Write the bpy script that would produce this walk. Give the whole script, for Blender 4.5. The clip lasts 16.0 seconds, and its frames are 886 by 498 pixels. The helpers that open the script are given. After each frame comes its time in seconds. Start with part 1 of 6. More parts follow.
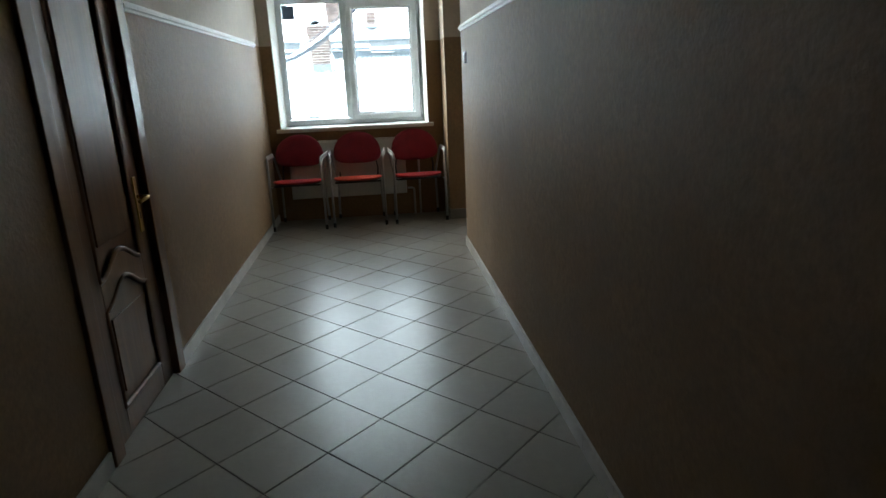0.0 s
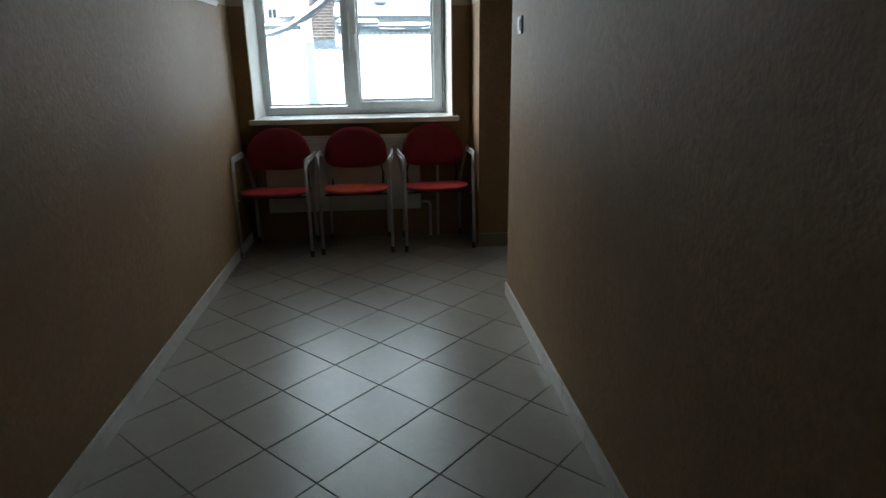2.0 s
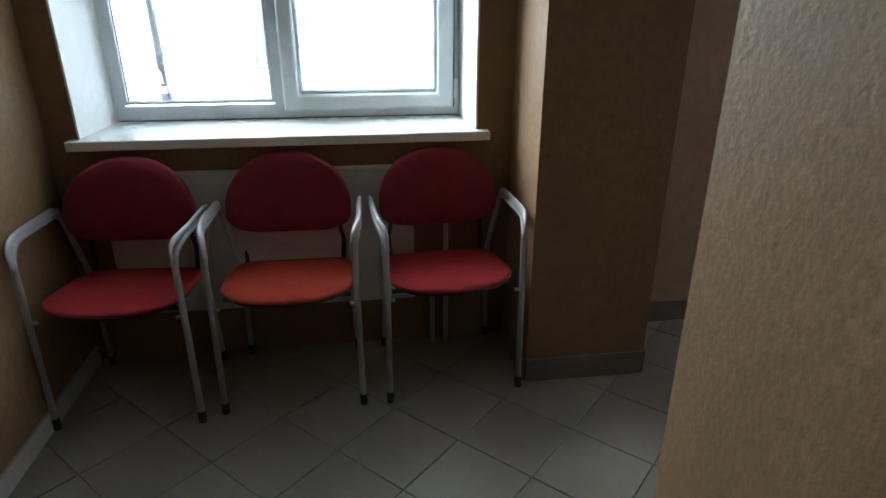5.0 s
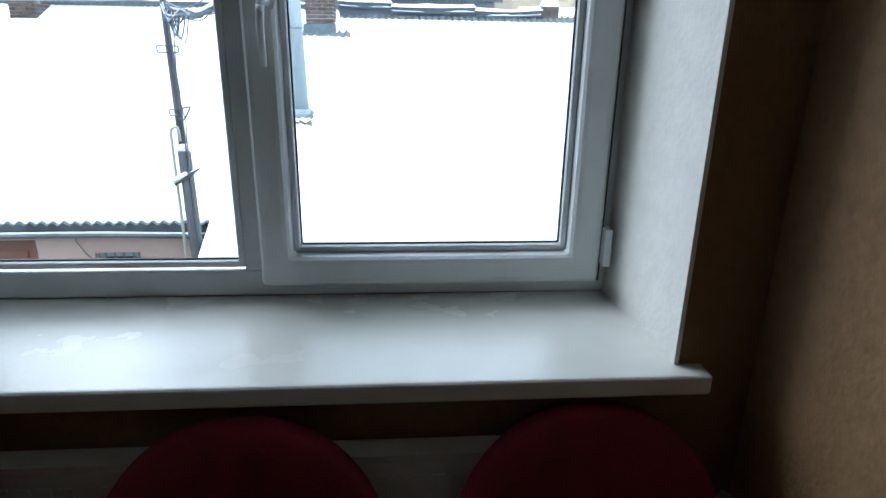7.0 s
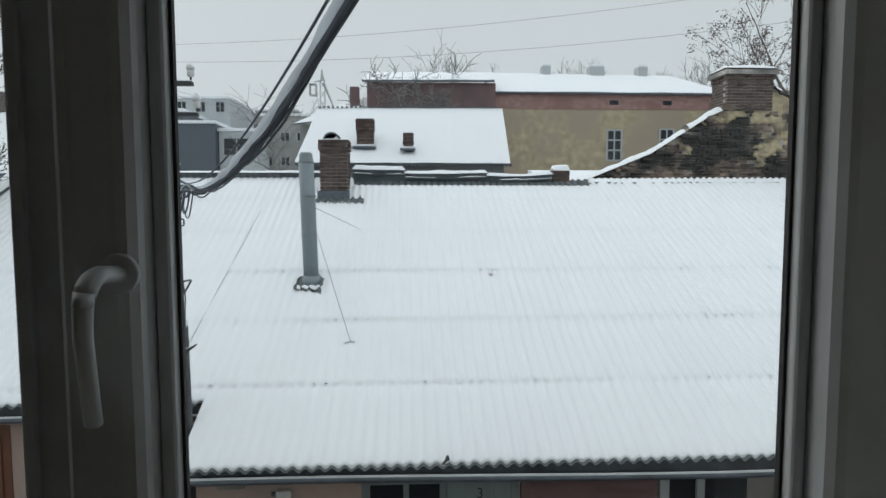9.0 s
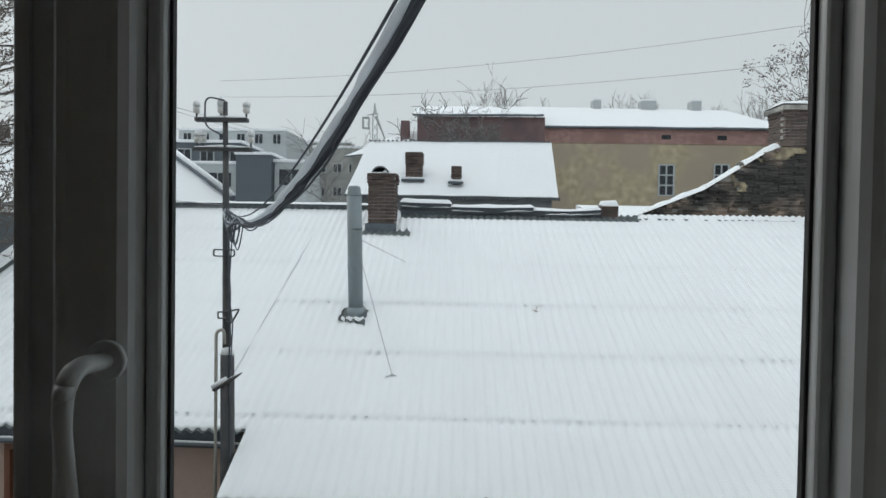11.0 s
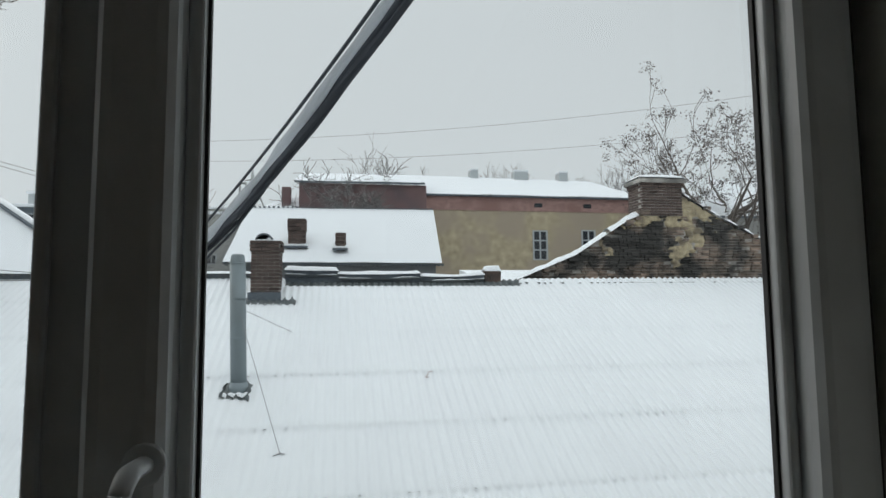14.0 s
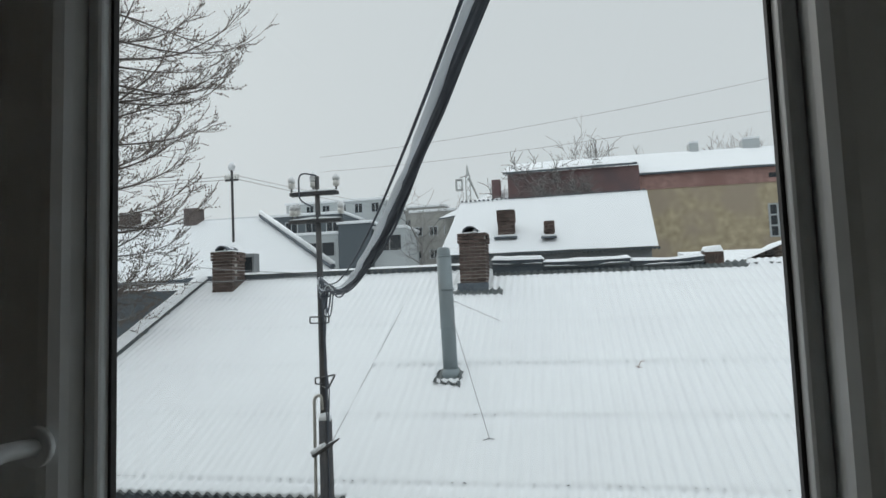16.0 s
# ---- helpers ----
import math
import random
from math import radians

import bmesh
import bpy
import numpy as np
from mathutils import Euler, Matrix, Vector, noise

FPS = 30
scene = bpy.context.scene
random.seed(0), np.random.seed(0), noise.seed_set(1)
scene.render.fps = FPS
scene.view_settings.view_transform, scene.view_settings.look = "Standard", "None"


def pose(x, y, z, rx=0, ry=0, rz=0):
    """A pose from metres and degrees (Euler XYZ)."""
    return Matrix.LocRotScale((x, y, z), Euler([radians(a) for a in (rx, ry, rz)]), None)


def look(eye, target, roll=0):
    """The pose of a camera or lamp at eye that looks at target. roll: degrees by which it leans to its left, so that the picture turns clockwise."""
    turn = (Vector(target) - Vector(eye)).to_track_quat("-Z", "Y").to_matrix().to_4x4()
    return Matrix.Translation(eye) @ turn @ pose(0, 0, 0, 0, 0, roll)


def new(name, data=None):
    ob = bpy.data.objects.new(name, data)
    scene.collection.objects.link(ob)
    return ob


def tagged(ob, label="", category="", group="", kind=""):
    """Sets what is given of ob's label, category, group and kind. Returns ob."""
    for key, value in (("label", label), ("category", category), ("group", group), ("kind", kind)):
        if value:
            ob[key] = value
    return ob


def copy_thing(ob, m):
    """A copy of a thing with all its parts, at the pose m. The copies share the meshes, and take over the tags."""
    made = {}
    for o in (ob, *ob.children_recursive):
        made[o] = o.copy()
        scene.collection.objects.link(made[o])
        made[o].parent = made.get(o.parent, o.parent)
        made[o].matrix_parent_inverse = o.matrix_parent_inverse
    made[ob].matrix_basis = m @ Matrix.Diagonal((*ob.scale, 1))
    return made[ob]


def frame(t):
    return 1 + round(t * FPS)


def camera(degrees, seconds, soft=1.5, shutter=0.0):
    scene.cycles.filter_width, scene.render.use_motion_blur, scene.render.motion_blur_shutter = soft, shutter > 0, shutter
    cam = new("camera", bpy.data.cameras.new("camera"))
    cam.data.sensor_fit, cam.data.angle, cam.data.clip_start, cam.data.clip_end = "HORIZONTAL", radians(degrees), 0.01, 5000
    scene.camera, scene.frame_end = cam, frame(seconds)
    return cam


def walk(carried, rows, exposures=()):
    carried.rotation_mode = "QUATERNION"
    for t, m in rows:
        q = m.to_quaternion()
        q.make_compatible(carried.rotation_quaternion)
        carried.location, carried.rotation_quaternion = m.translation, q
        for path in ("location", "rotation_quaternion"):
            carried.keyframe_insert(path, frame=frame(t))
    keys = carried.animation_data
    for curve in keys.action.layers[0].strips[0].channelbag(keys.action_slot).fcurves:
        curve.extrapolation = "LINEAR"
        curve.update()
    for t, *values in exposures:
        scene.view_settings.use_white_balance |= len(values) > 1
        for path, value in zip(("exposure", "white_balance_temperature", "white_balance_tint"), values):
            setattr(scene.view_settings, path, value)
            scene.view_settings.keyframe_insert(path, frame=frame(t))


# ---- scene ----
cam = camera(72.7, 16.0, soft=1.5)
# seconds, eye, pitch, roll (lean to the left), yaw
PATH = [
    (0, -0.034, -6.291, 1.367, -15.81, -2.49, -5.56),
    (0.5, -0.042, -5.972, 1.373, -14.19, -0.57, -3.11),
    (1, -0.006, -5.571, 1.327, -14.90, -4.02, -2.73),
    (1.5, 0.006, -5.146, 1.358, -16.98, -2.07, -2.54),
    (2, -0.035, -4.717, 1.349, -17.39, -0.78, -5.27),
    (2.5, -0.042, -4.271, 1.365, -17.88, 0.61, -6.84),
    (3, -0.108, -3.849, 1.299, -19.16, 2.71, -6.98),
    (3.2, -0.093, -3.699, 1.294, -19.64, 2.10, -8.18),
    (5.3, 0.029, -2.148, 1.434, -22.65, -0.08, -7.67),
    (5.5, 0.021, -1.998, 1.435, -21.97, 0.03, -7.23),
    (6, 0.016, -1.633, 1.450, -20.52, -1.84, -7.33),
    (6.2, 0.004, -1.493, 1.458, -21.03, -2.12, -8.08),
    (6.5, 0.051, -1.238, 1.462, -17.93, -0.68, -5.92),
    (7, -0.003, -0.916, 1.468, -18.47, 0.92, -4.54),
    (7.5, 0.002, -0.638, 1.460, -17.86, -2.48, -5.25),
    (7.8, 0.043, -0.482, 1.505, -14.59, -0.61, -3.35),
    (8, 0.046, -0.390, 1.507, -12.68, -1.00, -1.79),
    (8.5, 0.008, -0.283, 1.572, -6.53, -0.67, -2.42),
    (9, -0.004, -0.203, 1.598, -4.13, -0.10, -3.25),
    (11.5, 0.052, -0.188, 1.658, -0.67, 1.07, 1.81),
    (12, -0.027, -0.198, 1.662, 0.13, -0.21, -0.04),
    (12.5, -0.090, -0.172, 1.663, 1.75, -1.40, -2.84),
    (13, -0.094, -0.219, 1.657, 2.96, -0.73, -7.50),
    (13.5, -0.104, -0.226, 1.663, 4.18, -0.07, -9.96),
    (14, -0.091, -0.221, 1.668, 5.09, -0.49, -9.90),
    (14.5, 0.012, -0.211, 1.649, 6.43, -2.80, -1.79),
    (15, 0.135, -0.187, 1.643, 5.79, -1.36, 2.96),
    (15.5, 0.167, -0.169, 1.653, 4.83, -2.45, 7.16),
    (16, 0.187, -0.136, 1.655, 4.45, -2.00, 10.58),
]
walk(cam, [(t, pose(x, y, z, 90 + pitch, 0, yaw) @ pose(0, 0, 0, 0, 0, roll)) for t, x, y, z, pitch, roll, yaw in PATH],
     exposures=[(0, 3.6, 6050, 4), (0.5, 3.4, 6050, 4), (1.5, 3.03, 6000, 5), (3.0, 2.75, 5950, 5), (5.3, 3.4, 5550, 5), (6.2, 3.35, 5450, 5), (6.5, 2.5, 5400, 6), (7.0, 1.75, 5550, 8),
                (7.5, 0.5, 6000, 9), (8.0, -0.08, 6350, 10), (8.5, -0.2, 6550, 10), (16, -0.2, 6650, 10)])

# ---- light: overcast winter sky ----
world = bpy.data.worlds.new("overcast_sky")
scene.world = world
world.use_nodes = True
wt = world.node_tree
wt.nodes.clear()
sky = wt.nodes.new("ShaderNodeTexSky")
sky.sky_type = "NISHITA"
sky.sun_disc = False
sky.sun_elevation = radians(30)
sky.sun_rotation = radians(311)
sky.air_density, sky.dust_density, sky.ozone_density = 2.0, 6.0, 1.0
grey = wt.nodes.new("ShaderNodeHueSaturation")
grey.inputs["Saturation"].default_value = 0.10
grey.inputs["Value"].default_value = 0.10
cloud = wt.nodes.new("ShaderNodeMix")
cloud.data_type = "RGBA"
cloud.inputs["Factor"].default_value = 0.97
cloud.inputs["B"].default_value = (0.625, 0.655, 0.69, 1)
back = wt.nodes.new("ShaderNodeBackground")
back.inputs["Strength"].default_value = 1.0
wout = wt.nodes.new("ShaderNodeOutputWorld")
wt.links.new(sky.outputs[0], grey.inputs["Color"])
wt.links.new(grey.outputs[0], cloud.inputs["A"])
# an overcast sky is brighter towards the zenith than at the horizon
geo_ = wt.nodes.new("ShaderNodeTexCoord")
sep_ = wt.nodes.new("ShaderNodeSeparateXYZ")
rise = wt.nodes.new("ShaderNodeMapRange")
rise.interpolation_type = "SMOOTHSTEP"
rise.inputs["From Min"].default_value, rise.inputs["From Max"].default_value = 0.42, 1.0
rise.inputs["To Min"].default_value, rise.inputs["To Max"].default_value = 1.28, 2.6
wt.links.new(geo_.outputs["Generated"], sep_.inputs[0])
wt.links.new(sep_.outputs["Z"], rise.inputs["Value"])
wt.links.new(rise.outputs[0], back.inputs["Strength"])
wt.links.new(cloud.outputs["Result"], back.inputs["Color"])
wt.links.new(back.outputs[0], wout.inputs["Surface"])
sun = new("sun", bpy.data.lights.new("sun", "SUN"))
sun.data.energy, sun.data.angle, sun.data.color = 0.9, radians(45), (1.0, 0.98, 0.95)
sun.matrix_world = look((-16, 14, 12.3), (0, 0, 0))

# ---- materials ----
MATS = {}


def material(name, color, rough=0.7, vary=0.15, scale=8.0, bump=0.1, metal=0.0, second=None, second_scale=1.5, second_cut=(0.5, 0.65),
             bump_scale=None, random_object=0.0, random_island=0.0, stretch=(1, 1, 1), specular=0.5, snow=None, coords="Object", rough_vary=0.1):
    """A node material: base colour with fine grain, larger stains of a second colour, relief, and snow lying on what faces up."""
    m = bpy.data.materials.new(name)
    m.use_nodes = True
    nt = m.node_tree
    bsdf = nt.nodes["Principled BSDF"]
    bsdf.inputs["Roughness"].default_value = rough
    bsdf.inputs["Metallic"].default_value = metal
    bsdf.inputs["Specular IOR Level"].default_value = specular
    geo = nt.nodes.new("ShaderNodeTexCoord")
    mp = nt.nodes.new("ShaderNodeMapping")
    mp.inputs["Scale"].default_value = stretch
    nt.links.new(geo.outputs[coords], mp.inputs["Vector"])

    def tex(s, detail=4):
        n = nt.nodes.new("ShaderNodeTexNoise")
        n.inputs["Scale"].default_value = s
        n.inputs["Detail"].default_value = detail
        nt.links.new(mp.outputs[0], n.inputs["Vector"])
        return n

    def mix(fac, a, b, kind="MIX"):
        n = nt.nodes.new("ShaderNodeMix")
        n.data_type, n.blend_type = "RGBA", kind
        for sock, v in ((n.inputs["Factor"], fac), (n.inputs["A"], a), (n.inputs["B"], b)):
            if isinstance(v, (int, float)):
                sock.default_value = v
            elif isinstance(v, tuple):
                sock.default_value = (*v, 1)
            else:
                nt.links.new(v, sock)
        return n.outputs["Result"]

    def ramp(src, lo, hi):
        n = nt.nodes.new("ShaderNodeMapRange")
        n.inputs["From Min"].default_value, n.inputs["From Max"].default_value = lo, hi
        nt.links.new(src, n.inputs["Value"])
        return n.outputs[0]

    grain = tex(scale, 6)
    dark = tuple(c * (1 - vary) for c in color)
    light = tuple(min(1, c * (1 + vary)) for c in color)
    col = mix(ramp(grain.outputs[0], 0.3, 0.7), dark, light)
    if second:
        col = mix(ramp(tex(second_scale, 5).outputs[0], *second_cut), col, second)
    if random_object:
        info = nt.nodes.new("ShaderNodeObjectInfo")
        col = mix(ramp(info.outputs["Random"], 0, 1), mix(1.0, col, (1 - random_object,) * 3, "MULTIPLY"), col)
    if random_island:
        gi = nt.nodes.new("ShaderNodeNewGeometry")
        col = mix(ramp(gi.outputs["Random Per Island"], 0, 1), mix(1.0, col, (1 - random_island,) * 3, "MULTIPLY"), col)
    if snow:
        gn = nt.nodes.new("ShaderNodeNewGeometry")
        sep = nt.nodes.new("ShaderNodeSeparateXYZ")
        nt.links.new(gn.outputs["Normal"], sep.inputs[0])
        add = nt.nodes.new("ShaderNodeMath")
        add.operation = "ADD"
        small = nt.nodes.new("ShaderNodeMath")
        small.operation = "MULTIPLY_ADD"
        small.inputs[1].default_value, small.inputs[2].default_value = 0.8, -0.4
        nt.links.new(tex(6.0).outputs[0], small.inputs[0])
        nt.links.new(sep.outputs["Z"], add.inputs[0])
        nt.links.new(small.outputs[0], add.inputs[1])
        col = mix(ramp(add.outputs[0], *snow), col, (0.82, 0.85, 0.88))
    nt.links.new(col, bsdf.inputs["Base Color"])
    rr = nt.nodes.new("ShaderNodeMapRange")
    rr.inputs["To Min"].default_value, rr.inputs["To Max"].default_value = max(0.02, rough - rough_vary), min(1, rough + rough_vary)
    nt.links.new(tex(scale * 0.4).outputs[0], rr.inputs["Value"])
    nt.links.new(rr.outputs[0], bsdf.inputs["Roughness"])
    if bump:
        b = nt.nodes.new("ShaderNodeBump")
        b.inputs["Strength"].default_value = min(1.0, bump)
        b.inputs["Distance"].default_value = 0.01
        nt.links.new(tex(bump_scale or scale * 3, 4).outputs[0], b.inputs["Height"])
        nt.links.new(b.outputs[0], bsdf.inputs["Normal"])
    MATS[name] = m
    return m


def glass_material(name, tint=(0.93, 0.96, 0.96), rough=0.0):
    """Thin window glass: clear with a faint gloss."""
    m = bpy.data.materials.new(name)
    m.use_nodes = True
    nt = m.node_tree
    nt.nodes.clear()
    out = nt.nodes.new("ShaderNodeOutputMaterial")
    tr = nt.nodes.new("ShaderNodeBsdfTransparent")
    tr.inputs[0].default_value = (*tint, 1)
    gl = nt.nodes.new("ShaderNodeBsdfGlossy")
    gl.inputs["Roughness"].default_value = rough
    fr = nt.nodes.new("ShaderNodeFresnel")
    fr.inputs[0].default_value = 1.35
    mx = nt.nodes.new("ShaderNodeMixShader")
    nt.links.new(fr.outputs[0], mx.inputs[0])
    nt.links.new(tr.outputs[0], mx.inputs[1])
    nt.links.new(gl.outputs[0], mx.inputs[2])
    nt.links.new(mx.outputs[0], out.inputs[0])
    return m


M_WALL = material("brown_textured_paint", (0.245, 0.150, 0.069), 0.66, 0.16, 45, 0.22, second=(0.205, 0.128, 0.062), second_scale=2.5, second_cut=(0.4, 0.75), bump_scale=70)
M_PEACH = material("peach_textured_paint", (0.47, 0.325, 0.205), 0.75, 0.10, 45, 0.2, second=(0.43, 0.295, 0.185), second_scale=2.0)
M_UPPER = material("beige_upper_paint", (0.52, 0.45, 0.36), 0.8, 0.06, 40, 0.3, second=(0.48, 0.42, 0.34), second_scale=1.5)
M_CEIL = material("ceiling_white_paint", (0.72, 0.71, 0.68), 0.85, 0.04, 20, 0.1)
M_TILE = material("cream_ceramic_tile", (0.30, 0.278, 0.235), 0.29, 0.05, 25, 0.04, second=(0.287, 0.266, 0.224), second_scale=6, random_object=0.10, specular=0.5, rough_vary=0.03)
M_GROUT = material("dark_grout", (0.12, 0.11, 0.10), 0.9, 0.2, 80, 0.2)
M_SKIRT = material("pale_tile_skirting", (0.50, 0.48, 0.44), 0.35, 0.06, 20, 0.05, second=(0.42, 0.40, 0.36), second_scale=5)
M_SKIRTB = material("brown_grey_tile_skirting", (0.20, 0.175, 0.14), 0.45, 0.08, 20, 0.05, second=(0.16, 0.14, 0.115), second_scale=5)
M_MOULD = material("white_moulding", (0.75, 0.73, 0.69), 0.5, 0.04, 30, 0.05)
M_PVC = material("white_pvc", (0.75, 0.80, 0.82), 0.32, 0.03, 15, 0.02, second=(0.66, 0.70, 0.71), second_scale=4)
M_GASKET = material("black_rubber_gasket", (0.03, 0.03, 0.03), 0.6, 0.1, 50, 0)
M_REVEAL = material("white_reveal_plaster", (0.78, 0.79, 0.76), 0.75, 0.04, 30, 0.12, second=(0.71, 0.72, 0.69), second_scale=3)
M_SILL = material("white_sill_laminate", (0.77, 0.79, 0.755), 0.25, 0.03, 12, 0.03, second=(0.74, 0.755, 0.72), second_scale=7, second_cut=(0.55, 0.8))
M_GLASS = glass_material("window_glass")
M_WOOD = material("dark_varnished_wood", (0.170, 0.088, 0.040), 0.33, 0.18, 9, 0.03, stretch=(1, 6, 0.35), second=(0.125, 0.064, 0.03), second_scale=2, specular=0.35)
M_BRASS = material("worn_brass", (0.55, 0.40, 0.16), 0.3, 0.12, 40, 0.05, metal=1.0)
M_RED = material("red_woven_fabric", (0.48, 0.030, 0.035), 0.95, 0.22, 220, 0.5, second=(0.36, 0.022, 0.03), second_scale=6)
# the red fabric darkened for backs turned from the window: shade in the colour
M_BACK = material("shaded_red_woven_fabric", (0.24, 0.018, 0.035), 0.95, 0.22, 220, 0.5, second=(0.18, 0.014, 0.03), second_scale=6)
M_ORANGE = material("orange_red_woven_fabric", (0.62, 0.075, 0.03), 0.95, 0.2, 220, 0.5, second=(0.52, 0.05, 0.03), second_scale=6)
M_TUBE = material("grey_enamelled_tube", (0.46, 0.47, 0.47), 0.35, 0.06, 40, 0.03, metal=0.3)
M_BLACK = material("black_plastic", (0.025, 0.025, 0.027), 0.5, 0.1, 60, 0.05)
M_RAD = material("radiator_enamel", (0.60, 0.61, 0.58), 0.4, 0.05, 20, 0.03)
M_SWITCH = material("switch_plastic", (0.75, 0.74, 0.70), 0.35, 0.03, 30, 0.0)

M_SNOW = material("fresh_snow", (0.80, 0.82, 0.84), 0.85, 0.025, 5, 0.35, second=(0.785, 0.803, 0.825), second_scale=0.9, bump_scale=18, specular=0.2)
M_SNOWT = material("loose_translucent_snow", (0.84, 0.86, 0.88), 0.85, 0.03, 20, 0.2, specular=0.2)
_nt = M_SNOWT.node_tree
_tl, _mx = _nt.nodes.new("ShaderNodeBsdfTranslucent"), _nt.nodes.new("ShaderNodeMixShader")
_tl.inputs["Color"].default_value = (0.86, 0.89, 0.92, 1)
_mx.inputs[0].default_value = 0.65
_nt.links.new(_nt.nodes["Principled BSDF"].outputs[0], _mx.inputs[1])
_nt.links.new(_tl.outputs[0], _mx.inputs[2])
_nt.links.new(_mx.outputs[0], _nt.nodes["Material Output"].inputs["Surface"])
M_SLATE = material("asbestos_cement_sheet", (0.10, 0.115, 0.12), 0.9, 0.25, 30, 0.3, second=(0.15, 0.16, 0.16), second_scale=4)
M_SOOT = material("dark_sheet_metal", (0.13, 0.155, 0.18), 0.6, 0.2, 12, 0.1, metal=0.3, second=(0.09, 0.10, 0.11), second_scale=2)
M_FLUE = material("grey_flue_metal", (0.22, 0.265, 0.285), 0.55, 0.08, 14, 0.05, second=(0.18, 0.21, 0.22), second_scale=3, stretch=(1, 1, 0.4))
M_PINK = material("pink_plaster", (0.52, 0.385, 0.33), 0.9, 0.08, 20, 0.3, second=(0.43, 0.35, 0.31), second_scale=0.9)
M_BASEP = material("grey_plinth_plaster", (0.33, 0.31, 0.29), 0.9, 0.12, 15, 0.3, second=(0.22, 0.21, 0.2), second_scale=2)
M_GREEN = material("grey_green_painted_wood", (0.28, 0.335, 0.325), 0.6, 0.12, 12, 0.15, second=(0.22, 0.26, 0.25), second_scale=2, stretch=(1, 1, 0.3), random_object=0.15)
M_MAROON = material("maroon_boards", (0.25, 0.155, 0.15), 0.75, 0.15, 12, 0.2, stretch=(0.2, 1, 1), second=(0.18, 0.11, 0.11), second_scale=2, random_object=0.2)
M_BROWND = material("brown_weathered_door", (0.20, 0.085, 0.05), 0.6, 0.2, 8, 0.2, stretch=(1, 1, 0.3), second=(0.13, 0.06, 0.04), second_scale=2)
M_DARKGL = material("dark_window_pane", (0.02, 0.026, 0.032), 0.2, 0.1, 3, 0.0)
M_BRICK = material("old_red_brick", (0.20, 0.135, 0.115), 0.9, 0.3, 30, 0.5, second=(0.085, 0.075, 0.07), second_scale=5, second_cut=(0.4, 0.65), random_object=0.55, random_island=0.5, snow=(0.85, 1.15))
M_BRICKG = material("weathered_gable_brick", (0.42, 0.315, 0.25), 0.92, 0.45, 5, 0.6, second=(0.075, 0.072, 0.068), second_scale=1.1, second_cut=(0.45, 0.58), random_island=0.72)
M_MORTAR = material("grey_mortar", (0.40, 0.38, 0.35), 0.95, 0.25, 12, 0.4, second=(0.12, 0.118, 0.112), second_scale=1.1)
M_OCHRE = material("ochre_plaster_remains", (0.46, 0.385, 0.255), 0.92, 0.25, 9, 0.5, second=(0.20, 0.165, 0.12), second_scale=2.4, second_cut=(0.48, 0.62))
M_YELLOW = material("peeling_yellow_plaster", (0.47, 0.395, 0.27), 0.9, 0.25, 3, 0.4, second=(0.415, 0.345, 0.265), second_scale=0.6, second_cut=(0.44, 0.60))
M_REDBAND = material("faded_red_brickwork", (0.38, 0.235, 0.21), 0.9, 0.25, 3, 0.3, second=(0.30, 0.175, 0.155), second_scale=0.6, stretch=(1, 1, 1.6))
M_DKBRICK = material("dark_red_brickwork", (0.20, 0.13, 0.13), 0.9, 0.18, 5, 0.2, second=(0.15, 0.11, 0.115), second_scale=0.5)
M_SOOTBRICK = material("sooty_brick", (0.15, 0.125, 0.12), 0.9, 0.3, 6, 0.3, second=(0.09, 0.085, 0.085), second_scale=2)
M_GREYW = material("grey_render", (0.26, 0.275, 0.285), 0.9, 0.1, 3, 0.1, second=(0.22, 0.23, 0.24), second_scale=0.4)
M_DARKW = material("dark_grey_cladding", (0.10, 0.12, 0.135), 0.8, 0.1, 2, 0.05)
M_LIGHTW = material("pale_grey_render", (0.45, 0.48, 0.49), 0.85, 0.05, 2, 0.05)
M_FARW = material("beige_block_render", (0.34, 0.34, 0.32), 0.9, 0.08, 2, 0.05, second=(0.28, 0.28, 0.27), second_scale=0.2)
M_POLE = material("weathered_steel_pole", (0.055, 0.057, 0.062), 0.7, 0.2, 20, 0.15, snow=(0.75, 0.95), second=(0.09, 0.085, 0.082), second_scale=3)
M_CABLE = material("black_cable", (0.105, 0.12, 0.145), 0.9, 0.2, 30, 0.1)
M_WIRE = material("thin_grey_wire", (0.26, 0.27, 0.28), 0.7, 0.1, 30, 0)
M_CERAMIC = material("white_ceramic", (0.7, 0.7, 0.68), 0.3, 0.05, 30, 0)
M_CONDUIT = material("pale_conduit", (0.45, 0.44, 0.40), 0.5, 0.08, 20, 0.05)
M_BARK = material("snowy_bark", (0.10, 0.085, 0.075), 0.95, 0.25, 18, 0.4, snow=(0.45, 0.75))
M_TWIG = material("dark_twig", (0.125, 0.105, 0.092), 0.95, 0.2, 30, 0, snow=(0.6, 0.95))
# bark and twigs of distant trees, haze put into the colour as a paler grey
M_FARTREE = material("haze_paled_twigs", (0.20, 0.195, 0.19), 0.95, 0.1, 10, 0)
# withered brown, lightened towards grey to paint in the haze before the tree
M_LEAF = material("hazy_withered_leaf", (0.17, 0.15, 0.14), 0.9, 0.3, 8, 0, random_island=0.4, snow=(0.85, 1.1))
M_WET = material("wet_asphalt", (0.045, 0.047, 0.05), 0.5, 0.3, 30, 0.3, second=(0.10, 0.105, 0.11), second_scale=0.5)
M_GROUND = material("snowy_ground", (0.62, 0.64, 0.66), 0.9, 0.1, 3, 0.4, second=(0.35, 0.36, 0.37), second_scale=0.4)
